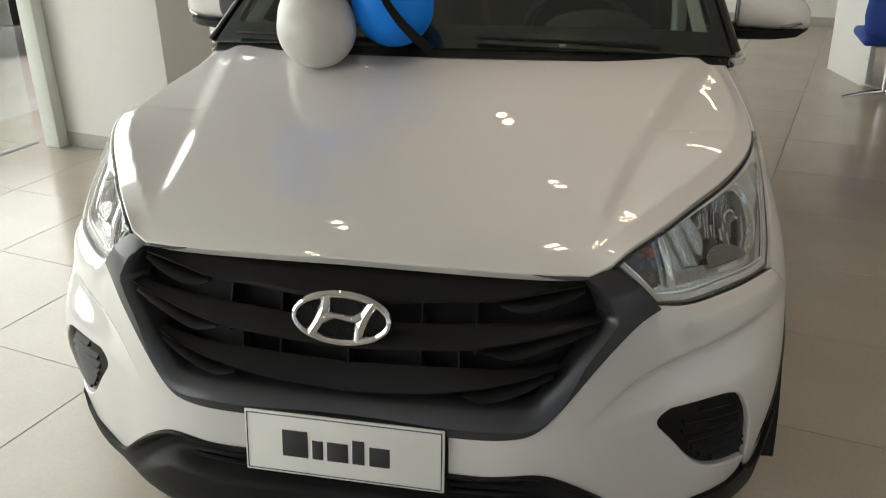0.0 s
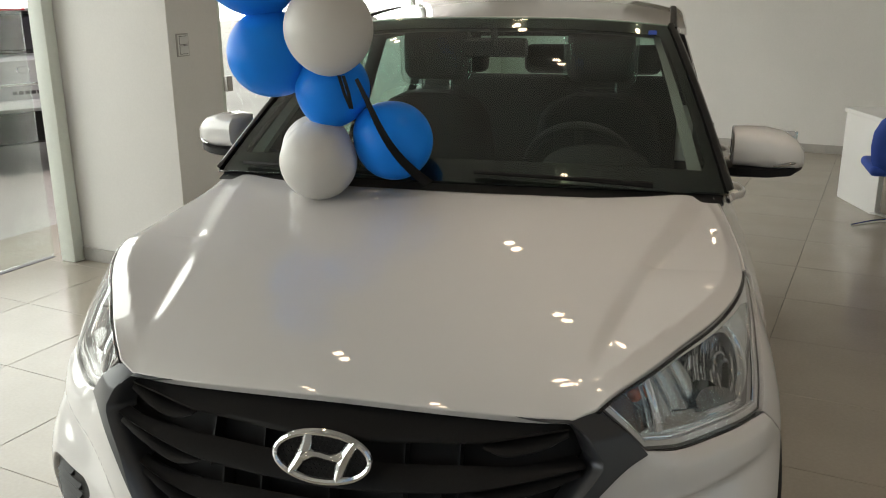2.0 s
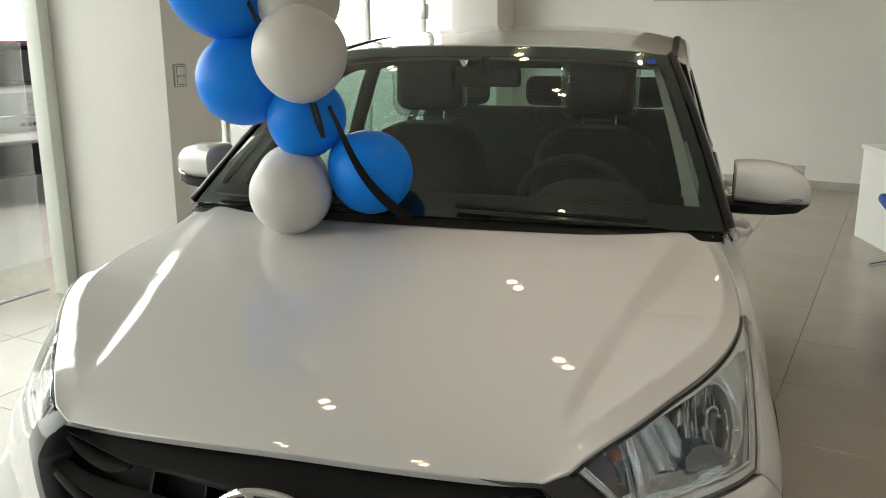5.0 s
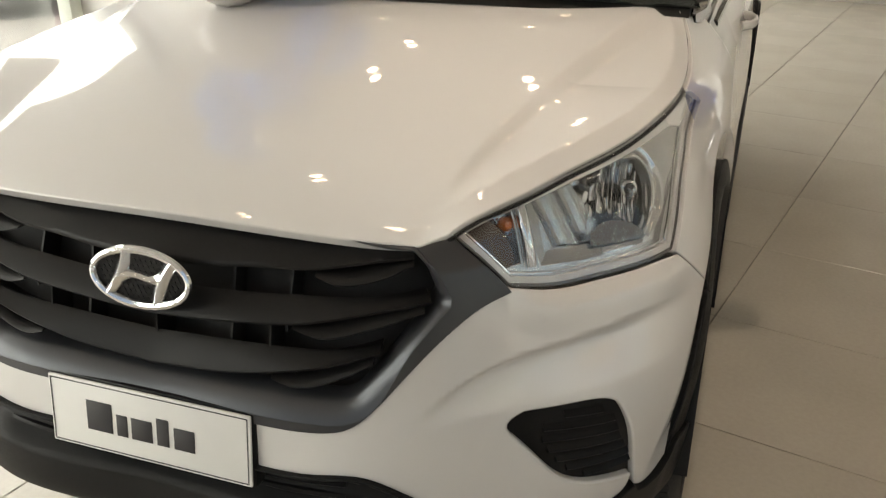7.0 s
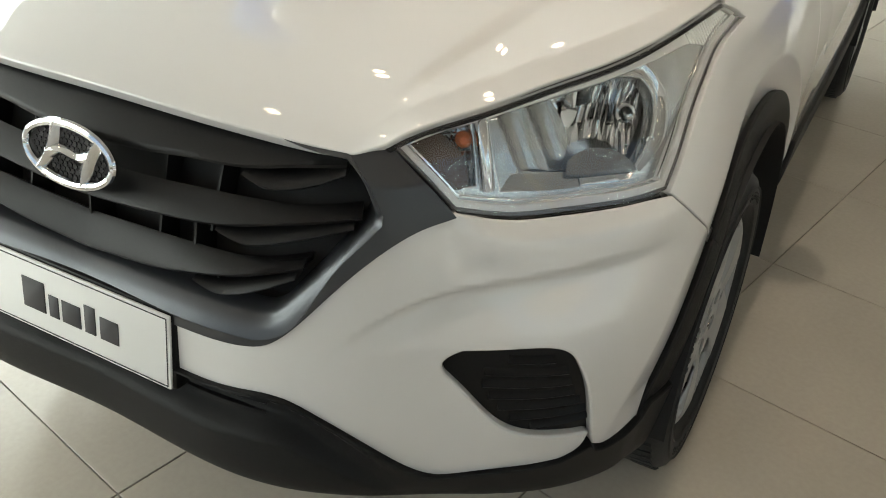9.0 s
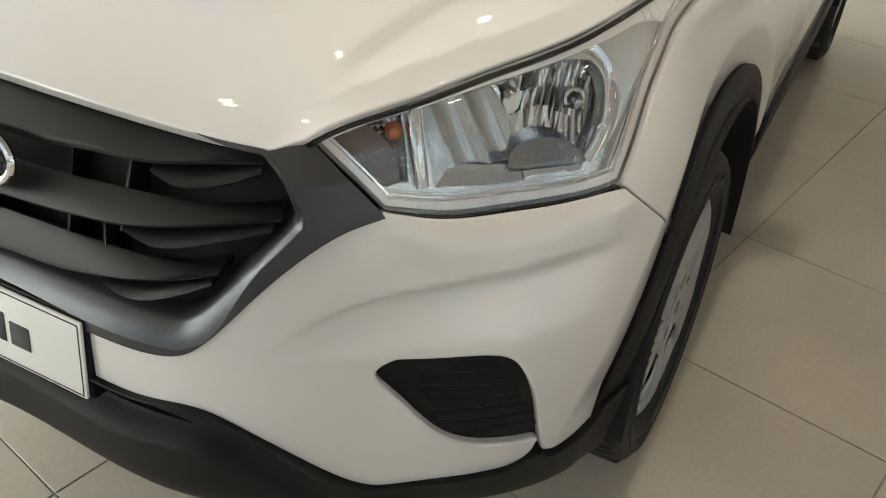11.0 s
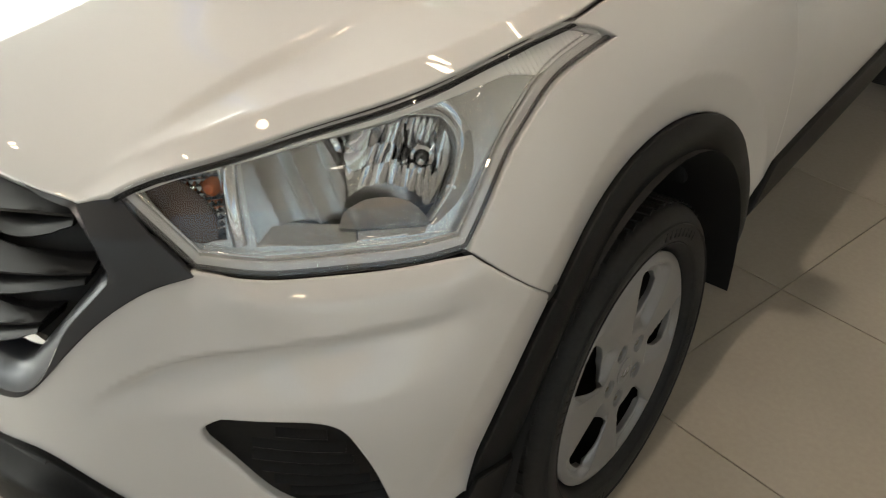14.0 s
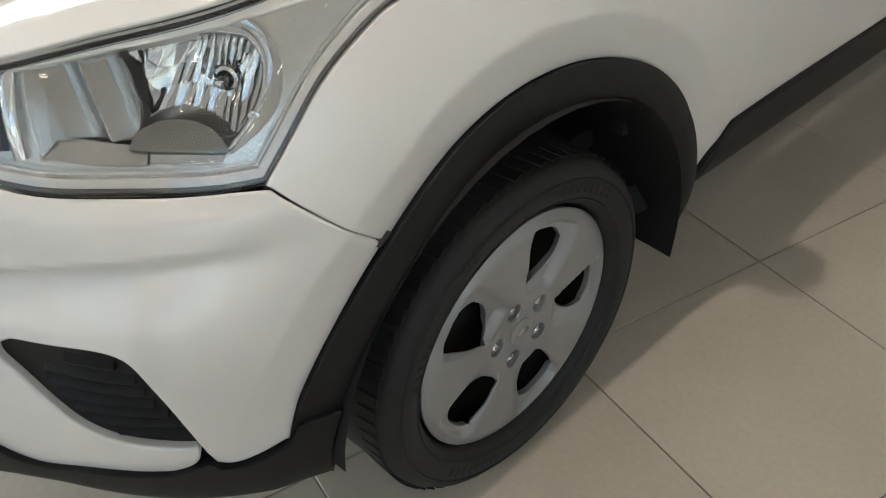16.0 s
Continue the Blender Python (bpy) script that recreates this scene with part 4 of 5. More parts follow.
for side in (1, -1):
    def both(line):
        return line if side > 0 else flipped(line)
    light = panel("headlight", both(shrink(lamp_line, .001)), sheet(-.008), JOINT_AND_GAP, car, holes=[both(shrink(lamp_line, .003))], step=.01, roll=.002, depth=.05, facing=outward, label="clear headlight with a faceted silver reflector")
    lens = panel("lens", both(shrink(lamp_line, .004)), sheet(.002), LENS, light, step=.014, roll=.004, depth=.008, facing=outward)
    lens.visible_shadow = False
    panel("housing", both(shrink(lamp_line, .004)), sheet(-.120), SATIN_SILVER, light, step=.04, roll=.002, depth=.001, facing=outward)
    panel("lens_rim", both(shrink(lamp_line, .0025)), lambda s, z: skin(s, z, -.010), RIM, light, holes=[both(shrink(lamp_line, .0115))], step=.008, roll=.003, depth=.02, facing=outward, label="thick clear edge of the lens")
    edge = shrink(lamp_line, .0165)
    loop = [tuple(skin(side * s, z, -.016)) for s, z in edge]
    part("chrome_bead", loft([[Vector(p) + .0022 * Vector(d) for d in ((1, 0, 0), (0, -1, 0), (-1, 0, 0), (0, 0, 1))] for p in loop + loop[:1]], caps=False), CHROME, light, "thin chrome bead")
    # bright band along the brow
    brow = outline(LAMP_TOP, LAMP_TIP, [(1.316, 1.0), (1.228, .998), (1.135, .994)], [(1.135, .994), (1.08, 1.006), (1.024, 1.003), (.946, .994), (.849, .980), (.756, .967), (.654, .951), (.60, .945), (.528, .942)], step=.010)
    panel("brow", both(shrink(brow, .004)), lambda s, z: skin(s, z, -.015), BROW, light, step=.010, roll=.003, depth=.03, facing=outward, label="pale satin silver brow strip")
    for k in range(17):
        s0 = 1.075 + k * .0105
        zt = float(cubic([1.04, 1.145, 1.225, 1.275], [1.037, 1.046, 1.045, 1.026], np.array([s0]))[0]) - .010
        zb = float(np.interp(s0, [1.07, 1.135, 1.228, 1.28], [1.008, .998, 1.001, 1.003]))
        if zt - zb > .008:
            part("brow_rib", loft([[tuple(skin(side * (s0 + d + lean_), z, o)) for d, o in ((-.0022, -.0165), (0, -.0135), (.0022, -.0165))] for z, lean_ in ((zb, .006), ((zb + zt) / 2, .0), (zt, -.006))]), BROW, light)
    panel("bezel", both(shrink(lamp_line, .006)), lambda s, z: skin(s, z, -.030 + .012 * np.clip((np.abs(s) - .97) / .06, 0, 1)), SATIN_SILVER, light, holes=[both(CH_IN), both(MAIN)], step=.010, roll=.003, depth=.02, facing=outward, label="satin silver bezel")
    panel("side_chamber", both(TUB), lambda s, z: skin(s, z, -.030 - .004 * np.clip((np.abs(s) - .68) / .02, 0, 1) - .012 * np.abs(np.sin(np.clip((np.abs(s) - .702 - .35 * (.92 - z)) / .096, 0, 1) * 2 * math.pi)) - .008 * np.clip((np.abs(s) - .702) / .096, 0, 1)), DULL, light, step=.0035, roll=.001, depth=.004, facing=outward)
    chamber = bmesh.new()
    for i in range(12):
        for j in range(11):
            s0, z0 = .560 + i * .008, .864 + j * .008
            if inside(CH_IN, np.array([[s0 + .004, z0 + .004]]))[0]:
                d = -.052
                q = [tuple(skin(side * (s0 + a), z0 + b, d)) for a, b in ((0, 0), (.008, 0), (.008, .008), (0, .008))]
                vs = [chamber.verts.new(p) for p in q] + [chamber.verts.new(tuple(skin(side * (s0 + .004), z0 + .004, d + .003)))]
                for k in range(4):
                    chamber.faces.new((vs[k], vs[(k + 1) % 4], vs[4]))
    part("indicator_chamber", chamber, SILVER, light, "prismatic silver indicator chamber", smooth=1)
    panel("smoked_dome", both(SMOKE), lambda s, z: skin(s, z, -.032 + .010 * np.sin(np.clip((np.abs(s) - .56) / .08, 0, 1) * math.pi)), SMOKED, light, step=.010, roll=.003, depth=.02, facing=outward, label="smoked brown indicator dome")
    bulb_at = skin(side * .643, .925, -.038)
    part("indicator_bulb", turned([(0, -.016), (.009, -.014), (.012, -.004), (.011, .006), (.006, .013), (0, .015)], 20, Matrix.Translation(bulb_at) @ pose(0, 0, 0, 75, 0, side * 35)), AMBER, light, "amber bulb")
    bar = [tuple(skin(side * s, z, o)) for s, z, o in ((.666, .951, -.024), (.665, .925, -.020), (.666, .89, -.021), (.668, .862, -.027))]
    part("chrome_divider", tube([tuple(p) for p in rounded(bar, 9)], .010, 14), CHROME, light, "chrome upright divider")

    # faceted reflector bowl
    def bowl(s, z):
        a, b = (np.abs(np.asarray(s, float)) - .862) / .125, (np.asarray(z, float) - .912) / .075
        return skin(s, z, -.030 - .048 * np.clip(1 - (a * a + b * b) * .5, 0, 1))
    fac = bmesh.new()
    ribs = [.722, .765, .805, .834, .850, .862, .873, .884, .895, .906, .917, .928, .939, .951, .966]
    rng = random.Random(5)
    probe = np.linspace(.850, .990, 141)
    for c0, c1 in zip(ribs, ribs[1:]):
        across_ = np.linspace(0, 1, 5)
        spans = []
        for q in across_:
            line = np.stack([c0 + (c1 - c0) * q + .45 * (probe - .92), probe], 1)
            on = probe[inside(BOWL, line)]
            spans.append((on[0], on[-1]) if len(on) > 4 else None)
        if any(v is None for v in spans):
            continue
        for tier in range(4):
            tilt = (rng.random() - .5) * .45
            lean = (rng.random() - .5) * .30
            grid = []
            for q, (lo, hi) in zip(across_, spans):
                zs = lo + (hi - lo) * (tier + np.linspace(0, 1, 4)) / 4
                ss = c0 + (c1 - c0) * q + .45 * (zs - .92)
                at = bowl(side * ss, zs)
                deep = -.30 * min(c1 - c0, .012) * 4 * q * (1 - q) + lean * (q - .5) * (c1 - c0) * 4 + tilt * (np.linspace(0, 1, 4) - .5) * .02
                at = at - np.stack([deep * 0, deep, deep * 0], 1)
                grid.append([fac.verts.new(v) for v in at])
            for a_, b_ in zip(grid, grid[1:]):
                for k in range(3):
                    q4 = (a_[k], b_[k], b_[k + 1], a_[k + 1])
                    fac.faces.new(q4 if side > 0 else q4[::-1])
    part("reflector", fac, MIRRORED, light, "ribbed chrome reflector", smooth=30)
    collar = rounded(BOWL_TOP[1:] + BOWL_OUT[1:], 48)
    wall = []
    for k, (s0, z0) in enumerate(collar):
        d0 = collar[min(k + 1, 47)] - collar[max(k - 1, 0)]
        n0 = np.array([-d0[1], d0[0]]) / np.hypot(*d0)
        grow = min(1, k / 10, (47 - k) / 14 + .15)
        wall.append([tuple(skin(side * (s0 + n0[0] * w * grow), z0 + n0[1] * w * grow, o)) for w, o in ((-.002, -.046), (.003, -.030), (.011, -.0245), (.021, -.0235))])
    part("mirror_collar", loft(wall, close=False), MIRRORED, light, "mirrored collar round the reflector", smooth=60)
    panel("reflector_back", both(BOWL), lambda s, z: bowl(s, z) + (0, .010, 0), SATIN_SILVER, light, step=.02, roll=.001, depth=.001, facing=outward)
    panel("shelf", both(SHELF), lambda s, z: skin(s, z, -.026 - .024 * np.clip((z - .866) / .036, 0, 1.1)), SHELF_GREY, light, step=.008, roll=.002, depth=.002, facing=outward, label="smooth satin shelf under the reflector")
    panel("lower_strip", both(STRIP), lambda s, z: skin(s, z, -.030 - .010 * np.clip((z - .85) / .02, 0, 1)), MIRRORED, light, step=.008, roll=.001, depth=.002, facing=outward, label="narrow chrome strip")
    panel("lower_step", both(STEP), lambda s, z: skin(s, z, -.028 - .012 * np.clip((z - .85) / .02, 0, 1)), DULL, light, step=.008, roll=.001, depth=.002, facing=outward)
    at = skin(side * .912, .928, -.048)
    way = Matrix.Translation(at) @ pose(0, 0, 0, 80, 0, side * 35)
    part("bulb", turned([(0, -.02), (.009, -.018), (.009, .0), (.006, .006), (.006, .018), (.004, .024), (0, .025)], 18, way), SILVER, light, "headlight bulb with a silver cap")
    screw = Matrix.Translation(skin(side * .944, .893, -.034)) @ pose(0, 0, 0, 80, 0, side * 40)
    part("adjuster", turned([(.0035, 0), (.0065, -.001), (.007, .004), (.004, .005)], 20, screw, closed=True), CHROME, light)
    part("socket", turned([(.011, -.01), (.0145, -.012), (.015, .002), (.011, .004)], 20, way, closed=True), MIRRORED, light)


# ---- wheels ----
def ease(q):
    q = np.clip(q, 0, 1)
    return q * q * (3 - 2 * q)


def disc(u, v):
    """The wheel cover's face: paddles whose one flank is scooped down to the opening; z outwards."""
    u, v = np.asarray(u, float), np.asarray(v, float)
    r, a = np.hypot(u, v), np.arctan2(v, u)
    z = cubic([0, .03, .07, .12, .19, .222, .236], [-.005, -.005, -.003, .002, .004, .000, -.007], np.clip(r, 0, .236))
    rel = (np.degrees(a) - 74 + 36) % 72 - 36      # 0 in the middle of an opening
    reach = ease((r - .080) / .028) * ease((.221 - r) / .012)
    crest = -32 + 62 * (r - .09)
    ramp = ease((rel - crest) / 13) * ease((15.4 - rel) / np.interp(r, [.08, .112, .196, .212], [10, .8, .8, 10]))
    return np.stack([u, v, z - .015 * reach * ramp], -1)


def opening(a):
    pts = [(.098, 15), (.150, 15), (.196, 14.5), (.202, 10), (.204, 0), (.199, -10), (.184, -16), (.150, -17.5), (.118, -13), (.099, 2)]
    p = np.array([(r * math.cos(radians(a + d)), r * math.sin(radians(a + d))) for r, d in pts + pts[:1]])
    return outline([tuple(q) for q in p[:3]], [tuple(q) for q in p[2:7]], [tuple(q) for q in p[6:]], step=.007)


def tyre():
    prof = [(.236, .050), (.241, .060), (.247, .083), (.264, .098), (.285, .1025), (.303, .100), (.318, .093), (.327, .080), (.331, .060), (.333, .03), (.333, 0)]
    prof = prof + [(r, -h) for r, h in prof[-2::-1]]
    return turned(prof, 96)


wheel = thing("wheel", None, "", "")
tread = tyre()
for k in range(72):
    for z, half in ((.056, 0), (-.056, 2.5)):
        block = box((.003, .0195, .046), pose(.3322, 0, z, 12 if z > 0 else -12, 0, 0), .001, 1)
        bmesh.ops.transform(block, matrix=pose(0, 0, 0, 0, 0, k * 5 + half), verts=block.verts)
        merge(tread, block)
for r, w in ((.262, .0985), (.300, .1025)):
    merge(tread, turned([(r - .0025, w - .0015), (r, w + .0018), (r + .0025, w - .0015)], 96))
part("tyre", tread, RUBBER, wheel, "black road tyre with block tread")
mark0 = None
for a0, n, r in ((48, 8, .282), (-132, 8, .282), (150, 5, .276), (-30, 5, .276)):
    for k in range(n):
        if mark0 is None:
            mark0 = part("sidewall_mark", box((.017, .008, .0016), pose(0, 0, .1022), .0006, 1), RUBBER, wheel)
            bar = mark0
        else:
            bar = new("sidewall_mark", mark0.data)
            bar.parent = wheel
        bar.matrix_basis = pose(0, 0, 0, 0, 0, a0 + k * 4.2) @ pose(r, 0, 0)
NUTS = [(.060 * math.cos(radians(38 + 72 * k)), .060 * math.sin(radians(38 + 72 * k))) for k in range(5)]
cover = panel("wheel_cover", arc(0, 0, .236, 0, 360, 121)[:-1], lambda u, v: disc(u, v) + (0, 0, .088), WHEEL, wheel, holes=[opening(74 + 72 * k) for k in range(5)] + [arc(x, y, .0192, 0, 360, 25)[:-1] for x, y in NUTS], step=.0045, roll=.0025, depth=.010, facing=upward, label="silver five-spoke wheel cover")
part("rim", turned([(.232, .06), (.226, .03), (.19, -.01), (.12, .02), (.0, .035)], 64), VOID, wheel, "black steel rim behind the cover")
for x, y in NUTS:
    m = pose(x, y, .079)
    part("nut_recess", turned([(.0192, .006), (.0155, -.006), (.0, -.007)], 24, m), WHEEL, wheel)
    part("wheel_nut", turned([(.0085, -.007), (.0085, .0), (.0055, .0025), (0, .003)], 6, m), SATIN_SILVER, wheel)
part("centre_cap", turned([(.0275, .0), (.027, .003), (.024, .0042), (0, .005)], 40, pose(0, 0, .082)), WHEEL, wheel)
part("cap_mark", turned([(.017, 0), (.0165, .0014), (.0145, .0014), (.014, 0)], 40, pose(0, 0, .0865) @ Matrix.Diagonal((1, .52, 1, 1)), closed=True), SATIN_SILVER, wheel)
part("cap_stroke", box((.004, .013, .0012), pose(.0, 0, .0873, 0, 0, -20), .0004, 1), SATIN_SILVER, wheel)
part("brake_disc", turned([(0, -.01), (.14, -.01), (.142, -.02), (0, -.02)], 40), STEEL, wheel)
wheel.parent = car
wheel.matrix_basis = Matrix.Translation((.752, WHEEL_Y, WHEEL_R)) @ Matrix(((0, 0, 1, 0), (1, 0, 0, 0), (0, 1, 0, 0), (0, 0, 0, 1)))


for x, y in ((-.752, WHEEL_Y), (.752, WHEEL_Y + REAR), (-.752, WHEEL_Y + REAR)):
    turn = Matrix(((0, 0, 1, 0), (1, 0, 0, 0), (0, 1, 0, 0), (0, 0, 0, 1))) if x > 0 else Matrix(((0, 0, -1, 0), (-1, 0, 0, 0), (0, 1, 0, 0), (0, 0, 0, 1)))
    copy_thing(wheel, Matrix.Translation((x, y, WHEEL_R)) @ turn)


# ---- glasshouse ----
BASE = [(-.745, 1.115, 1.128), (-.55, 1.055, 1.142), (-.3, 1.015, 1.150), (0, 1.0, 1.152), (.3, 1.015, 1.150), (.55, 1.055, 1.142), (.745, 1.115, 1.128)]
HEAD = [(-.565, 1.80, 1.530), (-.42, 1.745, 1.546), (-.22, 1.715, 1.556), (0, 1.705, 1.558), (.22, 1.715, 1.556), (.42, 1.745, 1.546), (.565, 1.80, 1.530)]
ROOF_BACK = [(-.56, 3.55, 1.50), (-.42, 3.65, 1.515), (-.22, 3.72, 1.525), (0, 3.74, 1.528), (.22, 3.72, 1.525), (.42, 3.65, 1.515), (.56, 3.55, 1.50)]


def across(curve, u):
    return cubic(np.linspace(-1, 1, len(curve)), curve, u)


def screen(u, v):
    """The windscreen: u across from -1 to 1, v up from 0 to 1."""
    u, v = np.asarray(u, float), np.asarray(v, float)
    p = across(BASE, u) * (1 - v)[:, None] + across(HEAD, u) * v[:, None]
    swell = .045 * np.sin(np.clip(v, 0, 1) * math.pi) * (1 - .5 * u**2)
    return p + np.stack([u * 0, -.5 * swell, .85 * swell], -1)


def roof(u, v):
    u, v = np.asarray(u, float), np.asarray(v, float)
    p = across(HEAD, u) * (1 - v)[:, None] + across(ROOF_BACK, u) * v[:, None]
    return p + np.stack([u * 0, u * 0, .085 * np.sin(np.clip(v * .9 + .05, 0, 1) * math.pi) * (1 - .25 * u**2) - .013], -1)


def frontal(p):
    return np.tile((0, -1.0, 1.0), (len(p), 1))


SQ = outline([(-1, 0), (1, 0)], [(1, 0), (1, 1)], [(1, 1), (-1, 1)], [(-1, 1), (-1, 0)], step=.05)
CLEAR = outline([(-.90, .10), (.90, .10)], [(.90, .10), (.93, .14)], [(.93, .14), (.915, .86)], [(.915, .86), (.88, .91)], [(.88, .91), (-.88, .91)], [(-.88, .91), (-.915, .86)], [(-.915, .86), (-.93, .14)], [(-.93, .14), (-.90, .10)], step=.05)
glass_pane = panel("windscreen", SQ, screen, SCREEN, car, step=.06, roll=.001, depth=.004, facing=frontal, label="green tinted windscreen with a black band")
glass_pane.visible_shadow = False
panel("black_band", SQ, lambda u, v: screen(u, v) + (0, .003, -.004), GLOSS, glass_pane, holes=[CLEAR], step=.04, roll=.001, depth=.003, facing=frontal)
roof_ob = panel("roof", outline([(-1, .012), (1, .012)], [(1, .012), (1, 1)], [(1, 1), (-1, 1)], [(-1, 1), (-1, .012)], step=.05), roof, PAINT, car, step=.06, roll=.012, depth=.02, facing=upward, label="white roof")
panel("roof_lining", outline([(-1, .01), (1, .01)], [(1, .01), (1, 1)], [(1, 1), (-1, 1)], [(-1, 1), (-1, .01)], step=.1), lambda u, v: roof(u, v) + (0, 0, -.05), LINING, roof_ob, step=.12, roll=.002, depth=.002, facing=lambda p: -upward(p))
part("sticker", box((.026, .002, .022), Matrix.Translation(screen(np.array([.83]), np.array([.90]))[0] + (0, -.002, .006)) @ pose(0, 0, 0, -58, 0, 0), 0), BLUE_C, glass_pane, "small blue sticker")

for side in (1, -1):
    def pick(c, k, d=(0, 0, 0)):
        p = c[k]
        return (side * (abs(p[0]) + d[0]), p[1] + d[1], p[2] + d[2])
    # pillar beside the windscreen
    lo, hi = Vector(pick(BASE, 6)), Vector(pick(HEAD, 6))
    secs = []
    for q in np.linspace(-.02, 1.0, 12):
        s0 = Vector(screen(np.array([side * 1.0]), np.array([max(q, 0)]))[0])
        w = .085 - .030 * q
        secs.append([s0 + Vector((side * a, b, c)) for a, b, c in ((-.006, -.006, .006), (.006, .0, .010), (.014, .025, .008), (.017, w, .0), (.010, w + .01, -.02), (-.02, .03, -.03))])
    part("windscreen_pillar", loft(secs), GLOSS, car, "gloss black windscreen pillar", smooth=60)
    trim = []
    for q in np.linspace(.06, .97, 12):
        s0 = Vector(screen(np.array([side * .87]), np.array([q]))[0])
        w = .040 - .022 * q
        trim.append([s0 + Vector((side * a, b, c)) for a, b, c in ((-w * .5, .035, -.02), (w * .5, .03, -.02), (w * .6, .07, -.03), (-w * .4, .07, -.03))])
    part("pillar_trim", loft(trim), LINING, car, "pale grey inner pillar trim")
    rail = [Vector(roof(np.array([side * 1.0]), np.array([v]))[0]) for v in np.linspace(-.012, 1, 20)]
    grow = [.35, .75] + [1] * 18
    part("roof_strip", loft([[p + Vector((side * a, 0, b * k)) for a, b in ((.0, .006), (.020, .005), (.026, -.002), (.022, -.018), (.0, -.018))] for p, k in zip(rail, grow)]), BLACK, car)
    part("cant_rail", loft([[p + Vector((side * (.022 + (a - .022) * k), 0, b * k)) for a, b in ((.022, .002), (.040, -.004), (.056, -.024), (.060, -.05), (.05, -.052), (.022, -.03))] for p, k in zip(rail, grow)]), PAINT, car)

    def side_wall(y, z):
        """The glass side: leans in from the belt line to the roof."""
        y, z = np.asarray(y, float), np.asarray(z, float)
        q = np.clip((z - 1.0) / .52, 0, 1.2)
        return np.stack([side * (.772 - .135 * q - .03 * q * q - .02 * ((y - 2.3) / 1.5) ** 2), y, z], -1)

    def flank(p):
        return np.tile((side * 1.0, 0, .3), (len(p), 1))
    front_pane = outline([(1.50, 1.04), (2.32, 1.035)], [(2.32, 1.035), (2.30, 1.455)], [(2.30, 1.455), (2.1, 1.462), (1.95, 1.44)], [(1.95, 1.44), (1.50, 1.12)], [(1.50, 1.12), (1.50, 1.04)], step=.04)
    rear_pane = outline([(2.40, 1.04), (3.05, 1.06)], [(3.05, 1.06), (3.18, 1.25), (3.22, 1.40)], [(3.22, 1.40), (2.8, 1.45), (2.39, 1.455)], [(2.39, 1.455), (2.40, 1.04)], step=.04)
    back_pane = outline([(3.12, 1.08), (3.45, 1.13)], [(3.45, 1.13), (3.50, 1.30), (3.44, 1.36)], [(3.44, 1.36), (3.28, 1.395)], [(3.28, 1.395), (3.12, 1.08)], step=.04)
    body_side = outline([(1.16, 1.085), (1.42, 1.04), (1.8, 1.02), (2.8, 1.01), (3.9, 1.0)], [(3.9, 1.0), (3.7, 1.40), (3.55, 1.49)], [(3.55, 1.49), (2.7, 1.52), (1.9, 1.50)], [(1.9, 1.50), (1.16, 1.085)], step=.04)
    frame_ob = panel("window_surround", body_side, side_wall, GLOSS, car, holes=[front_pane, rear_pane, back_pane], step=.05, roll=.002, depth=.03, facing=flank, label="black door frames round the side glass")
    for pane_line in (front_pane, rear_pane, back_pane):
        w = panel("side_window", pane_line, lambda y, z: side_wall(y, z) - (side * .008, 0, 0), SCREEN, car, step=.08, roll=.001, depth=.003, facing=flank)
        w.visible_shadow = False
    part("belt_moulding", tube([tuple(side_wall(np.array([y]), np.array([z]))[0] + (side * .008, 0, 0)) for y, z in ((1.44, 1.03), (1.8, 1.025), (2.4, 1.022), (3.1, 1.04))], .010, 8), GLOSS, car)

    # door mirror
    mirror = thing("door_mirror", Matrix.Translation((.862 if side > 0 else -.845, 1.40, 1.20)) @ pose(0, 0, 0, 0, 0, 0 if side > 0 else -28), "white door mirror on a black foot")
    mirror.parent = car
    secs = []
    for q, (x, h, d, zc) in enumerate(((-.102, .046, .060, .012), (-.098, .054, .072, .010), (-.06, .056, .076, .009), (-.01, .057, .085, .007), (.04, .052, .082, .002), (.075, .042, .070, -.008), (.094, .028, .048, -.018), (.100, .012, .02, -.026))):
        secs.append([(side * x, -d * max(math.copysign(abs(math.cos(a)) ** .6, math.cos(a)), -.35), zc + h * math.copysign(abs(math.sin(a)) ** .7, math.sin(a))) for a in [2 * math.pi * k / 32 for k in range(32)]])
    part("mirror_cap", loft(secs), PAINT, mirror, "white cap", smooth=60)
    foot = [[(side * x, y0 + a * w, z0 + b * t) for a, b in ((-1, -.6), (-.6, -1), (.6, -1), (1, -.6), (1, .6), (.6, 1), (-.6, 1), (-1, .6))] for x, y0, z0, w, t in ((-.185, .03, -.078, .05, .022), (-.14, .01, -.066, .05, .022), (-.11, -.005, -.058, .055, .018), (-.06, -.012, -.056, .066, .018), (.0, -.014, -.056, .068, .017), (.06, -.010, -.052, .060, .016), (.092, -.004, -.040, .035, .012), (.1, 0, -.03, .012, .006))]
    part("mirror_foot", loft(foot), BLACK, mirror, "black lower shell and foot", smooth=50)
    lampline = [(side * x, y, z) for x, y, z in ((.01, -.083, -.033), (.05, -.076, -.027), (.08, -.052, -.022), (.097, -.018, -.02))]
    part("repeater", tube([tuple(p) for p in rounded(lampline, 9)], [.003, .004, .005, .0055, .006, .006, .0055, .005, .003], 8), SILVER, mirror, "thin side repeater")
    part("mirror_glass", box((.165, .004, .09), pose(0, .032, .005), .002), CHROME, mirror)
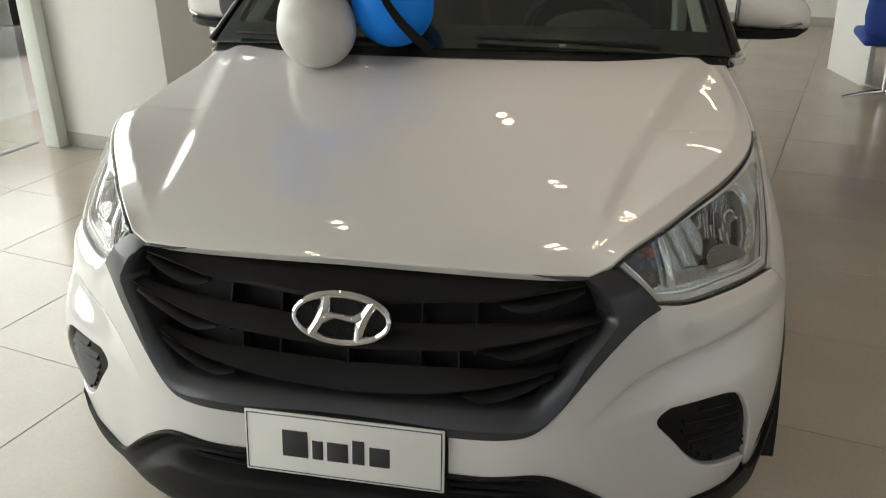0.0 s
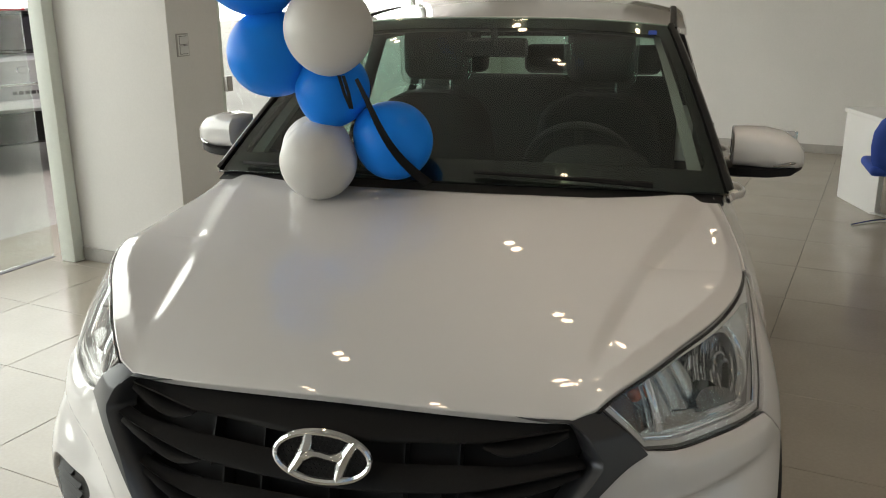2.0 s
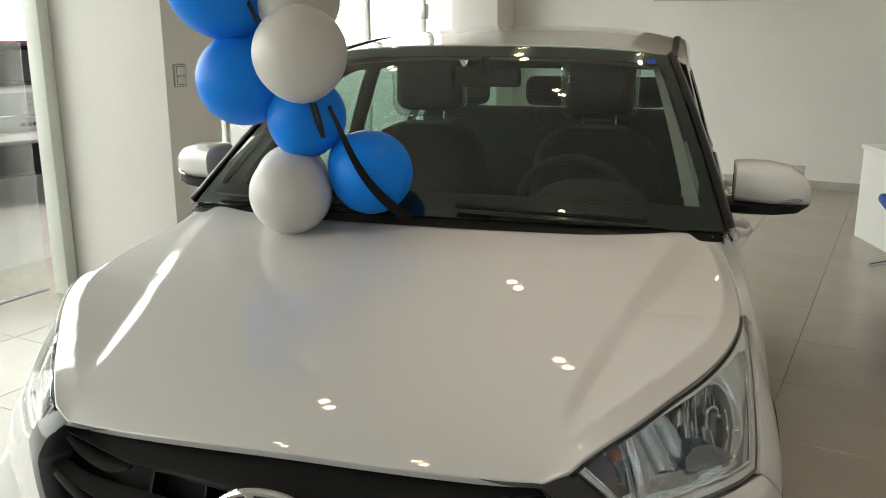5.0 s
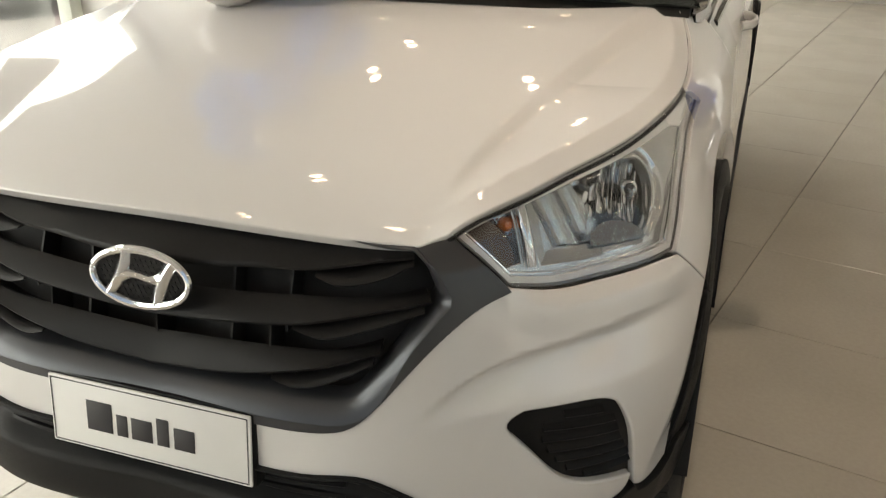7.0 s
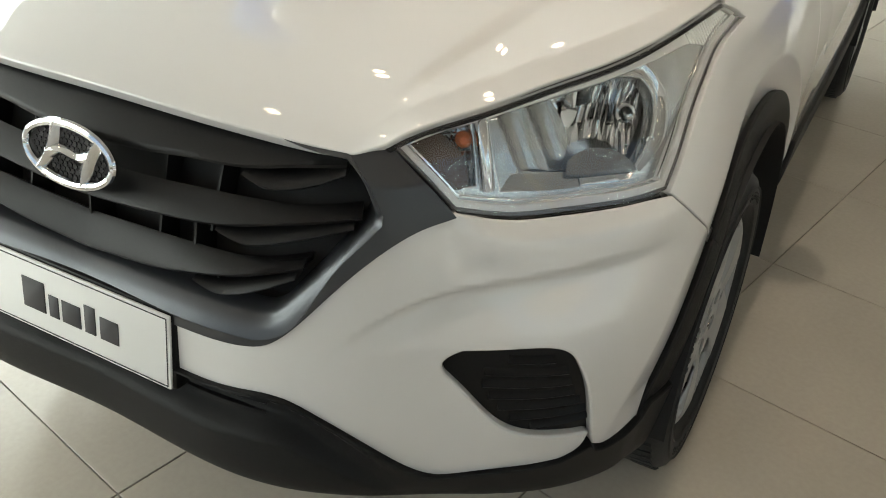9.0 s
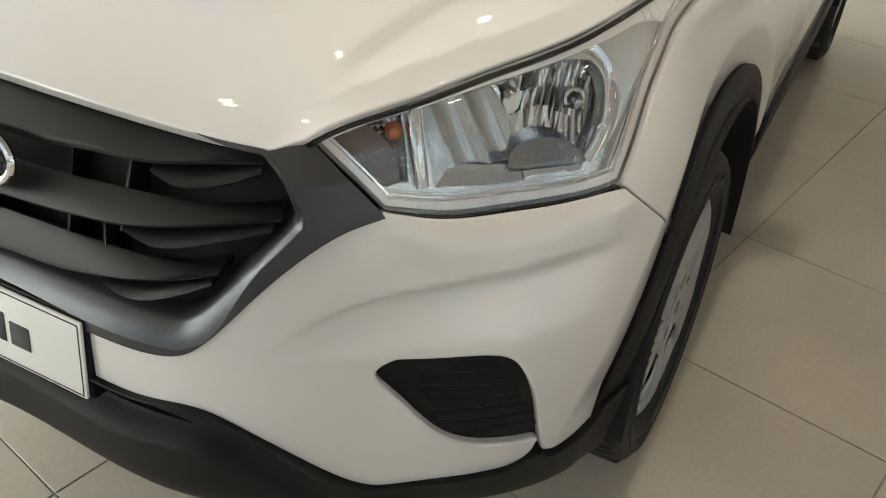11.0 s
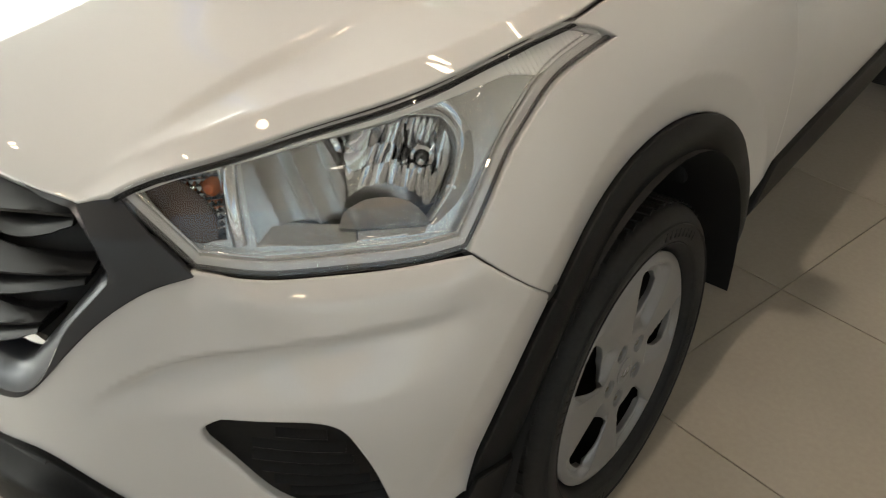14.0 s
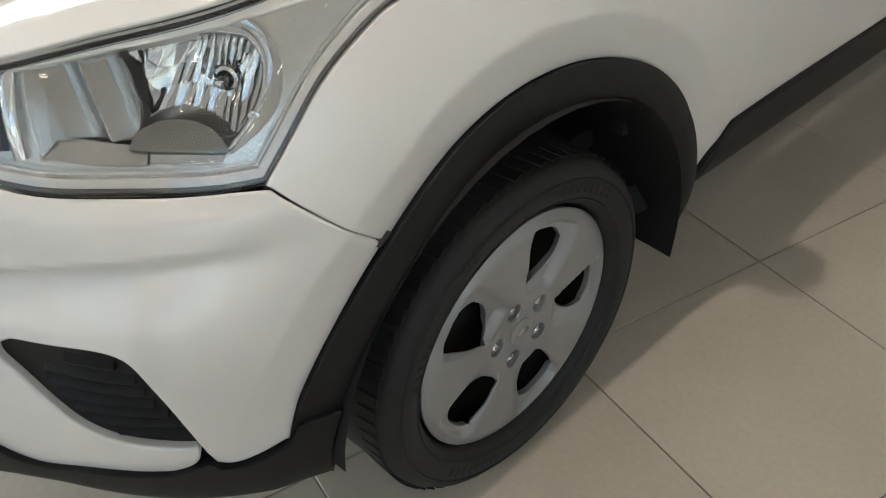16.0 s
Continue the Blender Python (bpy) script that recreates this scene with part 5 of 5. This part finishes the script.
    part("mirror_base", loft([[(side * -.15 + side * a * .01, b, c) for a, b, c in ((0, -.06, -.1), (1, -.06, -.1), (1, .10, -.1), (0, .10, -.1))], [(side * -.16 + side * a * .01, b, c) for a, b, c in ((0, -.02, .02), (1, -.02, .02), (1, .09, .06), (0, .09, .06))]]), BLACK, mirror)

cowl = np.linspace(-.72, .72, 30)
part("cowl", loft([[tuple(hood_back + Vector((0, dy, dz))) for dy, dz in ((-.03, -.022), (.0, -.012), (.05, .0), (.07, -.03))] for hood_back in [Vector(across(BASE, np.array([c / .745]))[0]) for c in cowl]]), BLACK, car)
for x0, x1, z1 in ((.06, .46, .02), (-.62, -.14, .02)):
    us = np.linspace(x0, x1, 8) / .745
    pts = [tuple(screen(np.array([u]), np.array([.030 - .003 * n]))[0] + (0, -.012, .010)) for n, u in enumerate(us)]
    arm = part("wiper", tube(pts, .0055, 8), BLACK, car, "black wiper blade and arm")
    part("wiper_arm", tube([tuple(across(BASE, np.array([x1 / .745]))[0] + (.03, -.005, .012)), pts[5], pts[3]], [.009, .007, .005], 8), BLACK, arm)

# ---- inside ----
part("dashboard", loft([[(x, y, z) for y, z in ((1.10, 1.10), (1.25, 1.115), (1.45, 1.115), (1.58, 1.07), (1.62, .95), (1.55, .75), (1.1, .75))] for x in (-.70, -.4, 0, .4, .70)]), TRIMCLOTH, car, smooth=50)
part("instrument_hood", loft([[(.36 + .17 * math.cos(a) * q, y, 1.10 + .065 * math.sin(a) * q) for a in [math.pi * k / 12 for k in range(13)]] for y, q in ((1.38, .6), (1.46, 1), (1.58, 1.0))]), TRIMCLOTH, car, smooth=60)
sw_m = pose(.30, 1.66, 1.06, -65, 0, 0)
steer = part("steering_wheel", turned([(.178 + .016 * math.cos(a), .016 * math.sin(a)) for a in [2 * math.pi * k / 10 for k in range(10)]], 40, sw_m, closed=True), TRIMCLOTH, car, "black steering wheel")
part("steering_hub", box((.16, .11, .05), sw_m @ pose(0, 0, -.02), .02, 3), TRIMCLOTH, steer)
for a in (0, 180, 270):
    part("spoke", box((.12, .03, .015), sw_m @ pose(0, 0, 0, 0, 0, a) @ pose(.115, 0, -.008), .005), TRIMCLOTH, steer)
for sx, yy, w, zt in ((.32, 2.12, .50, 1.26), (-.32, 2.12, .50, 1.26)):
    seat = thing("front_seat", None, "dark cloth front seat still in thin clear plastic")
    seat.parent = car
    back = [[(sx + a * w / 2 * k, yy + b, z) for a, b in ((-1, -.02), (-.8, -.07), (-.3, -.05), (.3, -.05), (.8, -.07), (1, -.02), (.8, .07), (-.8, .07))] for z, k, in ((.60, 1.0), (.85, 1.0), (1.05, .97), (1.18, .88), (zt - .03, .72), (zt, .45))]
    part("backrest", loft(back), TRIMCLOTH, seat, smooth=70)
    part("cushion", box((w, .5, .16), pose(sx, yy - .28, .60), .05, 3), TRIMCLOTH, seat)
    part("headrest", box((.25, .11, .20), pose(sx, yy + .02, zt + .145), .045, 4), TRIMCLOTH, seat)
    for d in (-.06, .06):
        part("headrest_post", tube([(sx + d, yy + .02, zt - .03), (sx + d, yy + .02, zt + .08)], .006, 8), CHROME, seat)
    wrap = part("plastic_cover", box((.275, .135, .235), pose(sx, yy + .02, zt + .140), .05, 4), POLY, seat, "thin clear plastic cover")
    for v in wrap.data.vertices:
        v.co += Vector((.006, .006, .006)) * noise.noise(v.co * 40)
    wrap.visible_shadow = False
bench = thing("rear_bench", None, "dark cloth rear seat with three headrests")
bench.parent = car
part("backrest", box((1.25, .16, .62), pose(0, 3.05, .93, -12, 0, 0), .06, 3), TRIMCLOTH, bench)
part("cushion", box((1.25, .5, .18), pose(0, 2.8, .60), .05, 3), TRIMCLOTH, bench)
for x in (-.42, 0, .42):
    part("headrest", box((.24, .09, .14), pose(x, 3.12, 1.31), .04, 3), TRIMCLOTH, bench)
part("rear_shelf", box((1.2, .75, .04), pose(0, 3.5, 1.05), .01), TRIMCLOTH, car)
part("cabin_floor", box((1.3, 2.6, .05), pose(0, 2.4, .47), .01), VOID, car)
im = part("inner_mirror", box((.22, .03, .065), pose(.0, 1.70, 1.46, 10, 0, 0), .015, 3), TRIMCLOTH, car, "black inside mirror")
part("mirror_stalk", tube([(.0, 1.66, 1.535), (.0, 1.69, 1.47)], .012, 8), TRIMCLOTH, im)
part("door_card", box((.04, 2.1, .5), pose(.73, 2.3, .78), .01), TRIMCLOTH, car)
part("door_card", box((.04, 2.1, .5), pose(-.73, 2.3, .78), .01), TRIMCLOTH, car)
back_line = outline([(-.60, 1.02), (.60, 1.02)], [(.60, 1.02), (.56, 1.40)], [(.56, 1.40), (-.56, 1.40)], [(-.56, 1.40), (-.60, 1.02)], step=.05)
hole_line = outline([(-.50, 1.10), (.50, 1.10)], [(.50, 1.10), (.43, 1.38)], [(.43, 1.38), (-.43, 1.38)], [(-.43, 1.38), (-.50, 1.10)], step=.05)


def back_at(x, z):
    x, z = np.asarray(x, float), np.asarray(z, float)
    return np.stack([x * 1.12, 4.12 - .75 * (z - 1.0) - .12 * x**2, z + .02], -1)


panel("rear_window_frame", outline([(-.70, .93), (.70, .93)], [(.70, .93), (.49, 1.45)], [(.49, 1.45), (-.49, 1.45)], [(-.49, 1.45), (-.70, .93)], step=.06), back_at, GLOSS, car, holes=[hole_line], step=.06, roll=.002, depth=.03, facing=lambda p: np.tile((0, 1.0, .3), (len(p), 1)))
rw = panel("rear_window", hole_line, back_at, SCREEN, car, step=.1, roll=.001, depth=.003, facing=lambda p: np.tile((0, 1.0, .3), (len(p), 1)))
rw.visible_shadow = False


# ---- balloons tied to the bonnet ----
def balloon(name, at, r, way, mat, label):
    """A latex balloon: a round head that narrows to a knot; way points from the head to the knot."""
    prof = []
    for k in range(25):
        a = math.pi * k / 24
        h = -math.cos(a)
        rr = math.sin(a) * (1 - .10 * max(0, -h) ** 2 * 1.5)
        prof.append((r * max(rr, 0), r * (h * (1.0 if h > 0 else 1.10))))
    prof[0] = (r * .045, -r * 1.12)
    prof[-1] = (0, r)
    quat = (-Vector(way)).to_track_quat("Z", "Y").to_matrix().to_4x4()
    ob = part(name, turned(prof, 40), mat, smooth=80)
    ob.matrix_world = Matrix.Translation(at) @ quat
    part("knot", turned([(0, -r * 1.22), (r * .07, -r * 1.21), (r * .035, -r * 1.15), (r * .05, -r * 1.115), (0, -r * 1.11)], 20), mat, ob)
    return tagged(ob, label, "balloon", "balloons tied in a bunch above the bonnet")


CLUSTER = Vector((-.30, .93, 1.38))
for at, r, mat, colour in (((-.330, .90, 1.213), .104, WHITE_B, "white"), ((-.140, .975, 1.262), .106, BLUE_B, "blue"), ((-.298, .945, 1.402), .100, BLUE_B, "blue"), ((-.466, .935, 1.492), .115, BLUE_B, "blue"),
                           ((-.262, .84, 1.561), .112, WHITE_B, "white"), ((-.503, .92, 1.725), .132, BLUE_B, "blue"), ((-.31, .95, 1.685), .103, WHITE_B, "white"), ((-.393, 1.05, 1.215), .100, WHITE_B, "white")):
    balloon("balloon", at, r, CLUSTER - Vector(at) + Vector((0, 0, .001)), mat, f"round {colour} latex balloon tied in a bunch over the bonnet")
tape = thing("ribbon", None, "flat black ribbon holding the balloons to the wiper", "ribbon")
pts = rounded([(-.192, .835, 1.440), (-.162, .83, 1.382), (-.126, .85, 1.293), (-.091, .88, 1.229), (-.040, .955, 1.152)], 16)
part("strand", loft([[tuple(p + np.array(d)) for d in ((-w, 0, -w * .6), (w, 0, w * .6), (w, .003, w * .6), (-w, .003, -w * .6))] for p, w in zip(pts, np.linspace(.004, .013, 16))]), RIBBON, tape)
for dx in (0, .011):
    part("strand", loft([[(p[0] + dx + a, p[1] + b, p[2]) for a, b in ((-.0042, 0), (.0042, 0), (.0042, .003), (-.0042, .003))] for p in ((-.236, .83, 1.448), (-.222, .828, 1.402), (-.206 - dx * .8, .826, 1.366))]), RIBBON, tape)
part("strand", loft([[tuple(np.array(p) + np.array(d)) for d in ((-.006, 0, 0), (.006, 0, 0), (.006, .003, 0), (-.006, .003, 0))] for p in ((-.41, .86, 1.70), (-.385, .85, 1.66), (-.37, .85, 1.63))]), RIBBON, tape)

# ---- desk, chair, poster, switch ----
desk = thing("desk", ROOM @ pose(.567, 6.487, 0, 0, 0, 26.4), "white laminate sales desk with a solid side panel", "desk")
part("side_panel", box((.04, .64, .68), pose(.02, -.32, .34), .003), DESK, desk)
part("side_panel", box((.04, .64, .68), pose(1.58, -.32, .34), .003), DESK, desk)
part("desktop", box((1.62, .68, .035), pose(.80, -.32, .6975), .003), DESK, desk)
part("modesty_panel", box((1.5, .02, .50), pose(.80, -.06, .42), .002), DESK, desk)
chair = thing("office_chair", ROOM @ pose(1.02, 5.45, 0, 0, 0, 10), "blue upholstered visitor chair on a chrome star foot", "chair")
shell = []
for z, w, y in ((.43, .20, -.03), (.50, .235, -.055), (.60, .25, -.075), (.70, .245, -.09), (.78, .21, -.10), (.825, .15, -.105), (.835, .06, -.105)):
    shell.append([(w * math.cos(a), y + (.035 if math.sin(a) > 0 else -.03) * abs(math.sin(a)) ** .7 + .06 * math.cos(a) ** 2, z) for a in [2 * math.pi * k / 20 for k in range(20)]])
part("backrest", loft(shell), BLUE_C, chair, "blue rounded backrest", smooth=70)
part("seat", box((.47, .45, .07), pose(0, .20, .43), .03, 3), BLUE_C, chair)
part("column", tube([(0, .2, .03), (0, .2, .40)], .025, 12), CHROME, chair)
for a in (20, 110, 200, 290):
    c, s = math.cos(radians(a)), math.sin(radians(a))
    part("foot_spoke", tube([(0, .2, .05), (c * .17, .2 + s * .17, .04), (c * .31, .2 + s * .31, .018)], [.018, .015, .012], 8), CHROME, chair)
poster = thing("picture", ROOM @ pose(-.75, V1 - .02, 2.42), "wide framed print of dark earthy ground", "picture")
part("print", box((1.72, .01, 1.15), pose(0, 0, 0), .001), POSTER, poster)
for w, h, x, z in ((1.76, .025, 0, -.585), (1.76, .025, 0, .585), (.025, 1.17, -.87, 0), (.025, 1.17, .87, 0)):
    part("picture_frame", box((w, .03, h), pose(x, 0, z), .004), ALU, poster)
part("printed_wheel", turned([(.05, 0), (.085, .002), (.09, .001), (.09, 0)], 32, pose(.0, -.007, -.37, 90, 0, 0), closed=True), SATIN_SILVER, poster)
mark = part("printed_mark", box((.15, .004, .15), pose(.69, -.007, -.39), .001), material("blue_print", (.06, .16, .34), .5, stain=.08), poster, "blue printed square with a figure 5")
words("5", .12, pose(.69, -.0105, -.385, 90, 0, 0), PLATE, poster, "figure")
part("printed_line", box((.22, .003, .012), pose(-.72, -.007, -.50), .001), PLATE, poster)
switch = thing("light_switch", ROOM @ pose(-2.748, 2.755, 1.345), "white double wall switch on the pillar", "switch")
part("plate", box((.014, .095, .125), None, .004), SKIRT, switch, "grey rim of the switch plate")
part("plate_face", box((.012, .085, .115), pose(.003, 0, 0), .004), DESK, switch)
for z in (.026, -.026):
    # dark plate gives the gap round the rocker its shade by colour
    part("rocker_gap", box((.0105, .064, .049), pose(.0045, 0, z), .002), JOINT_AND_GAP, switch)
    part("rocker", box((.010, .058, .043), pose(.0085, 0, z, 0, 5, 0), .002), PLATE, switch)

# ---- twin downlights ----
fit0 = thing("downlight", ROOM @ pose(0, 0, CEILING), "recessed twin ceiling downlight, lit warm", "ceiling light", "downlights in the ceiling")
part("trim_frame", box((.24, .13, .012), pose(0, 0, -.004), .003), DESK, fit0)
for x in (-.055, .055):
    part("lamp_ring", turned([(.041, -.010), (.044, -.016), (.050, -.010)], 28, pose(x, 0, 0)), ALU, fit0)
    part("lamp_face", turned([(0, -.0135), (.034, -.0125)], 24, pose(x, 0, 0)), LAMPGLOW, fit0)
SPOTS = [(.704, .842), (-1.1, .16), (-1.28, 1.3), (-1.0, 3.27), (-.13, .14), (.18, 1.06), (-.40, 2.58), (0, 3.65), (-2.02, 3.0), (-2.08, 3.55), (-1.6, 5.1), (.1, 5.2), (-.6, 6.6)]
# unseen rows to the right and the front, added to brighten the room
SPOTS += [(u, .2 + 1.5 * k) for u in (1.7, 3.1, 4.5) for k in range(-2, 6)] + [(u, v) for u in (-2.4, -1.2, 0) for v in (-3.2, -2.0, -.9)]
for n, (u, v) in enumerate(SPOTS):
    m = ROOM @ pose(u, v, CEILING, 0, 0, -45)
    if n == 0:
        fit0.matrix_world = m
    else:
        copy_thing(fit0, m)

# ---- the car outside the glass ----
def yard_car(m):
    ob = thing("hatchback", m, "silver five-door car seen from behind on the forecourt", "car")
    silver = material("silver_paint", (.62, .63, .65), .28, metal=.25, coat=1, stain=.02)
    red = material("red_tail_lens", (.50, .02, .03), .12, coat=.8, stain=.1)
    pale = material("pale_tail_lens", (.55, .50, .50), .12, coat=.8, stain=.1)

    def ring(y, w, z0, z1, k=.86):
        return [(w * a, y + dy, z0 + (z1 - z0) * b) for a, b, dy in ((-.95, .0, .05), (-.99, .10, .03), (-1, .5, .02), (-.985, .66, .01), (-k, .96, 0), (-k + .10, 1, 0), (0, 1.012, -.015), (k - .10, 1, 0), (k, .96, 0), (.985, .66, .01), (1, .5, .02), (.99, .10, .03), (.95, 0, .05), (0, 0, 0))]
    body = [ring(-2.02, .78, .62, 1.02, .96), ring(-2.06, .84, .58, 1.10, .95), ring(-2.02, .87, .50, 1.17, .92), ring(-1.82, .885, .34, 1.42, .80), ring(-1.56, .89, .30, 1.57, .74), ring(-.6, .89, .27, 1.62, .70), ring(.3, .89, .27, 1.57, .68), ring(.85, .89, .27, 1.18, .85), ring(1.7, .86, .3, 1.03, .85), ring(2.05, .75, .4, .80, .85)]
    part("body", loft(body), silver, ob, smooth=40)
    spoiler = part("spoiler", loft([[(x, -1.60, 1.60), (x, -1.78, 1.585 - .02 * (x / .6) ** 2), (x, -1.77, 1.56 - .02 * (x / .6) ** 2), (x, -1.60, 1.55)] for x in np.linspace(-.62, .62, 9)]), silver, ob, smooth=40)
    part("brake_lamp", box((.34, .02, .022), pose(0, -1.782, 1.572), .005), red, spoiler, "red third brake lamp")
    def pane_row(w, y, z, d):
        return [(x, y - d - .02 * (1 - (x / w) ** 2), z) for x in np.linspace(-w, w, 9)]
    rows = ((.66, -2.035, 1.185), (.655, -1.95, 1.29), (.63, -1.84, 1.42), (.585, -1.72, 1.53))
    outer = [pane_row(w, y, z, .010) for w, y, z in rows]
    part("rear_window", loft([a + [(x, y + .03, z - .02) for x, y, z in a[::-1]] for a in outer]), GLOSS, ob, "dark rear window", smooth=50)
    part("wiper", tube([(-.34, -2.075, 1.215), (.02, -2.085, 1.205), (.10, -2.075, 1.20)], .008, 6), BLACK, ob)
    part("ledge", loft([[(x, -2.07 + .10 * (x / .8) ** 4, .735), (x, -2.13 + .14 * (x / .8) ** 4, .72), (x, -2.15 + .14 * (x / .8) ** 4, .66), (x, -2.10 + .14 * (x / .8) ** 4, .62), (x, -2.0, .62)] for x in np.linspace(-.86, .86, 17)]), silver, ob, "silver bumper ledge", smooth=40)
    part("bumper", loft([[(x, -2.02, .635), (x, -2.10 + .13 * (x / .8) ** 4, .63), (x, -2.125 + .13 * (x / .8) ** 4, .52), (x, -2.09 + .13 * (x / .8) ** 4, .33), (x, -1.95, .29)] for x in np.linspace(-.86, .86, 17)]), CLAD, ob, "dark lower bumper", smooth=40)
    part("garnish", box((.60, .02, .026), pose(0, -2.083, .885, 6, 0, 0), .006), CHROME, ob)
    for k in (1, -1):
        lampline = [(.42, -2.062, 1.02, .012), (.52, -2.060, 1.03, .045), (.64, -2.05, 1.035, .058), (.76, -2.00, 1.04, .066), (.86, -1.88, 1.06, .058), (.90, -1.74, 1.08, .02)]
        lens = part("tail_lamp", loft([[(k * x, y - .012, z - h * .35), (k * x, y - .018, z + h * .4), (k * x, y - .012, z + h), (k * x, y + .05, z + h), (k * x, y + .05, z - h * .35)] for x, y, z, h in lampline]), red, ob, "red tail lamp", smooth=50)
        part("lower_lens", loft([[(k * x, y - .011, z - h), (k * x, y - .012, z - h * .38), (k * x, y + .05, z - h * .38), (k * x, y + .05, z - h)] for x, y, z, h in lampline[1:5]]), pale, lens, "pale lower lens")
        part("reflector", box((.27, .02, .045), pose(k * .68, -2.075, .60, 0, 0, k * 14), .008), red, ob)
        part("mud_flap", box((.22, .02, .20), pose(k * .76, -1.66, .26), .006), BLACK, ob)
        part("wheel_arch", turned([(.36, -.02), (.37, .012), (.40, .014), (.405, -.02)], 40, pose(k * .885, -1.28, .33, 0, 90 * k, 0), closed=True), CLAD, ob)
        for y in (-1.28, 1.25):
            w = part("wheel", turned([(.0, -.06), (.2, -.06), (.22, -.085), (.30, -.1), (.325, -.08), (.33, 0), (.325, .08), (.30, .1), (.22, .085), (.2, .06), (.0, .07)], 40, pose(k * .815, y, .33, 0, 90, 0)), RUBBER, ob, "road wheel")
            rim_ = part("rim", turned([(0, .055), (.04, .065), (.17, .08), (.205, .085), (.21, .06)], 30, pose(k * .825, y, .33, 0, 90 * k, 0)), STEEL, w)
            for q in range(5):
                part("spoke", box((.15, .045, .018), pose(k * .918, y, .33, 0, 90 * k, 0) @ pose(0, 0, 0, 0, 0, 72 * q) @ pose(.105, 0, 0), .006), WHEEL, w)
    part("emblem", turned([(.048, 0), (.056, .008), (.064, 0)], 32, pose(0, -2.082, 1.02, 90, 0, 0) @ Matrix.Diagonal((1, .55, 1, 1)), closed=True), CHROME, ob)
    for k in range(6):
        part("bar", box((.042, .008, .034), pose(-.10 + k * .056, -2.083, .805), .002), STEEL, ob, "small dark bar in place of lettering")
    return ob


yard_car(Matrix.Translation((-7.10, 7.32, -.122)) @ pose(0, 0, 0, 0, 0, 53.5))


# ---- floor tiles, a piece each ----
TILE_S = .62
tile_mesh = bpy.data.meshes.new("tile")
tb = box((TILE_S - .003, TILE_S - .003, .01), pose(0, 0, -.005), .0012, 1)
tb.to_mesh(tile_mesh)
tb.free()
tile_mesh.materials.append(TILE)
corner = ROOM.inverted() @ Vector((.869, 1.773, 0))
tu0 = corner.x - math.ceil((corner.x - U0) / TILE_S) * TILE_S
tv0 = corner.y - math.ceil((corner.y - V0) / TILE_S) * TILE_S
nu, nv = math.ceil((U1 - tu0) / TILE_S), math.ceil((V1 - tv0) / TILE_S)
for i in range(nu):
    for j in range(nv):
        o = new("tile", tile_mesh)
        o.parent = floor
        o.matrix_basis = pose(tu0 + (i + .5) * TILE_S, tv0 + (j + .5) * TILE_S, 0)
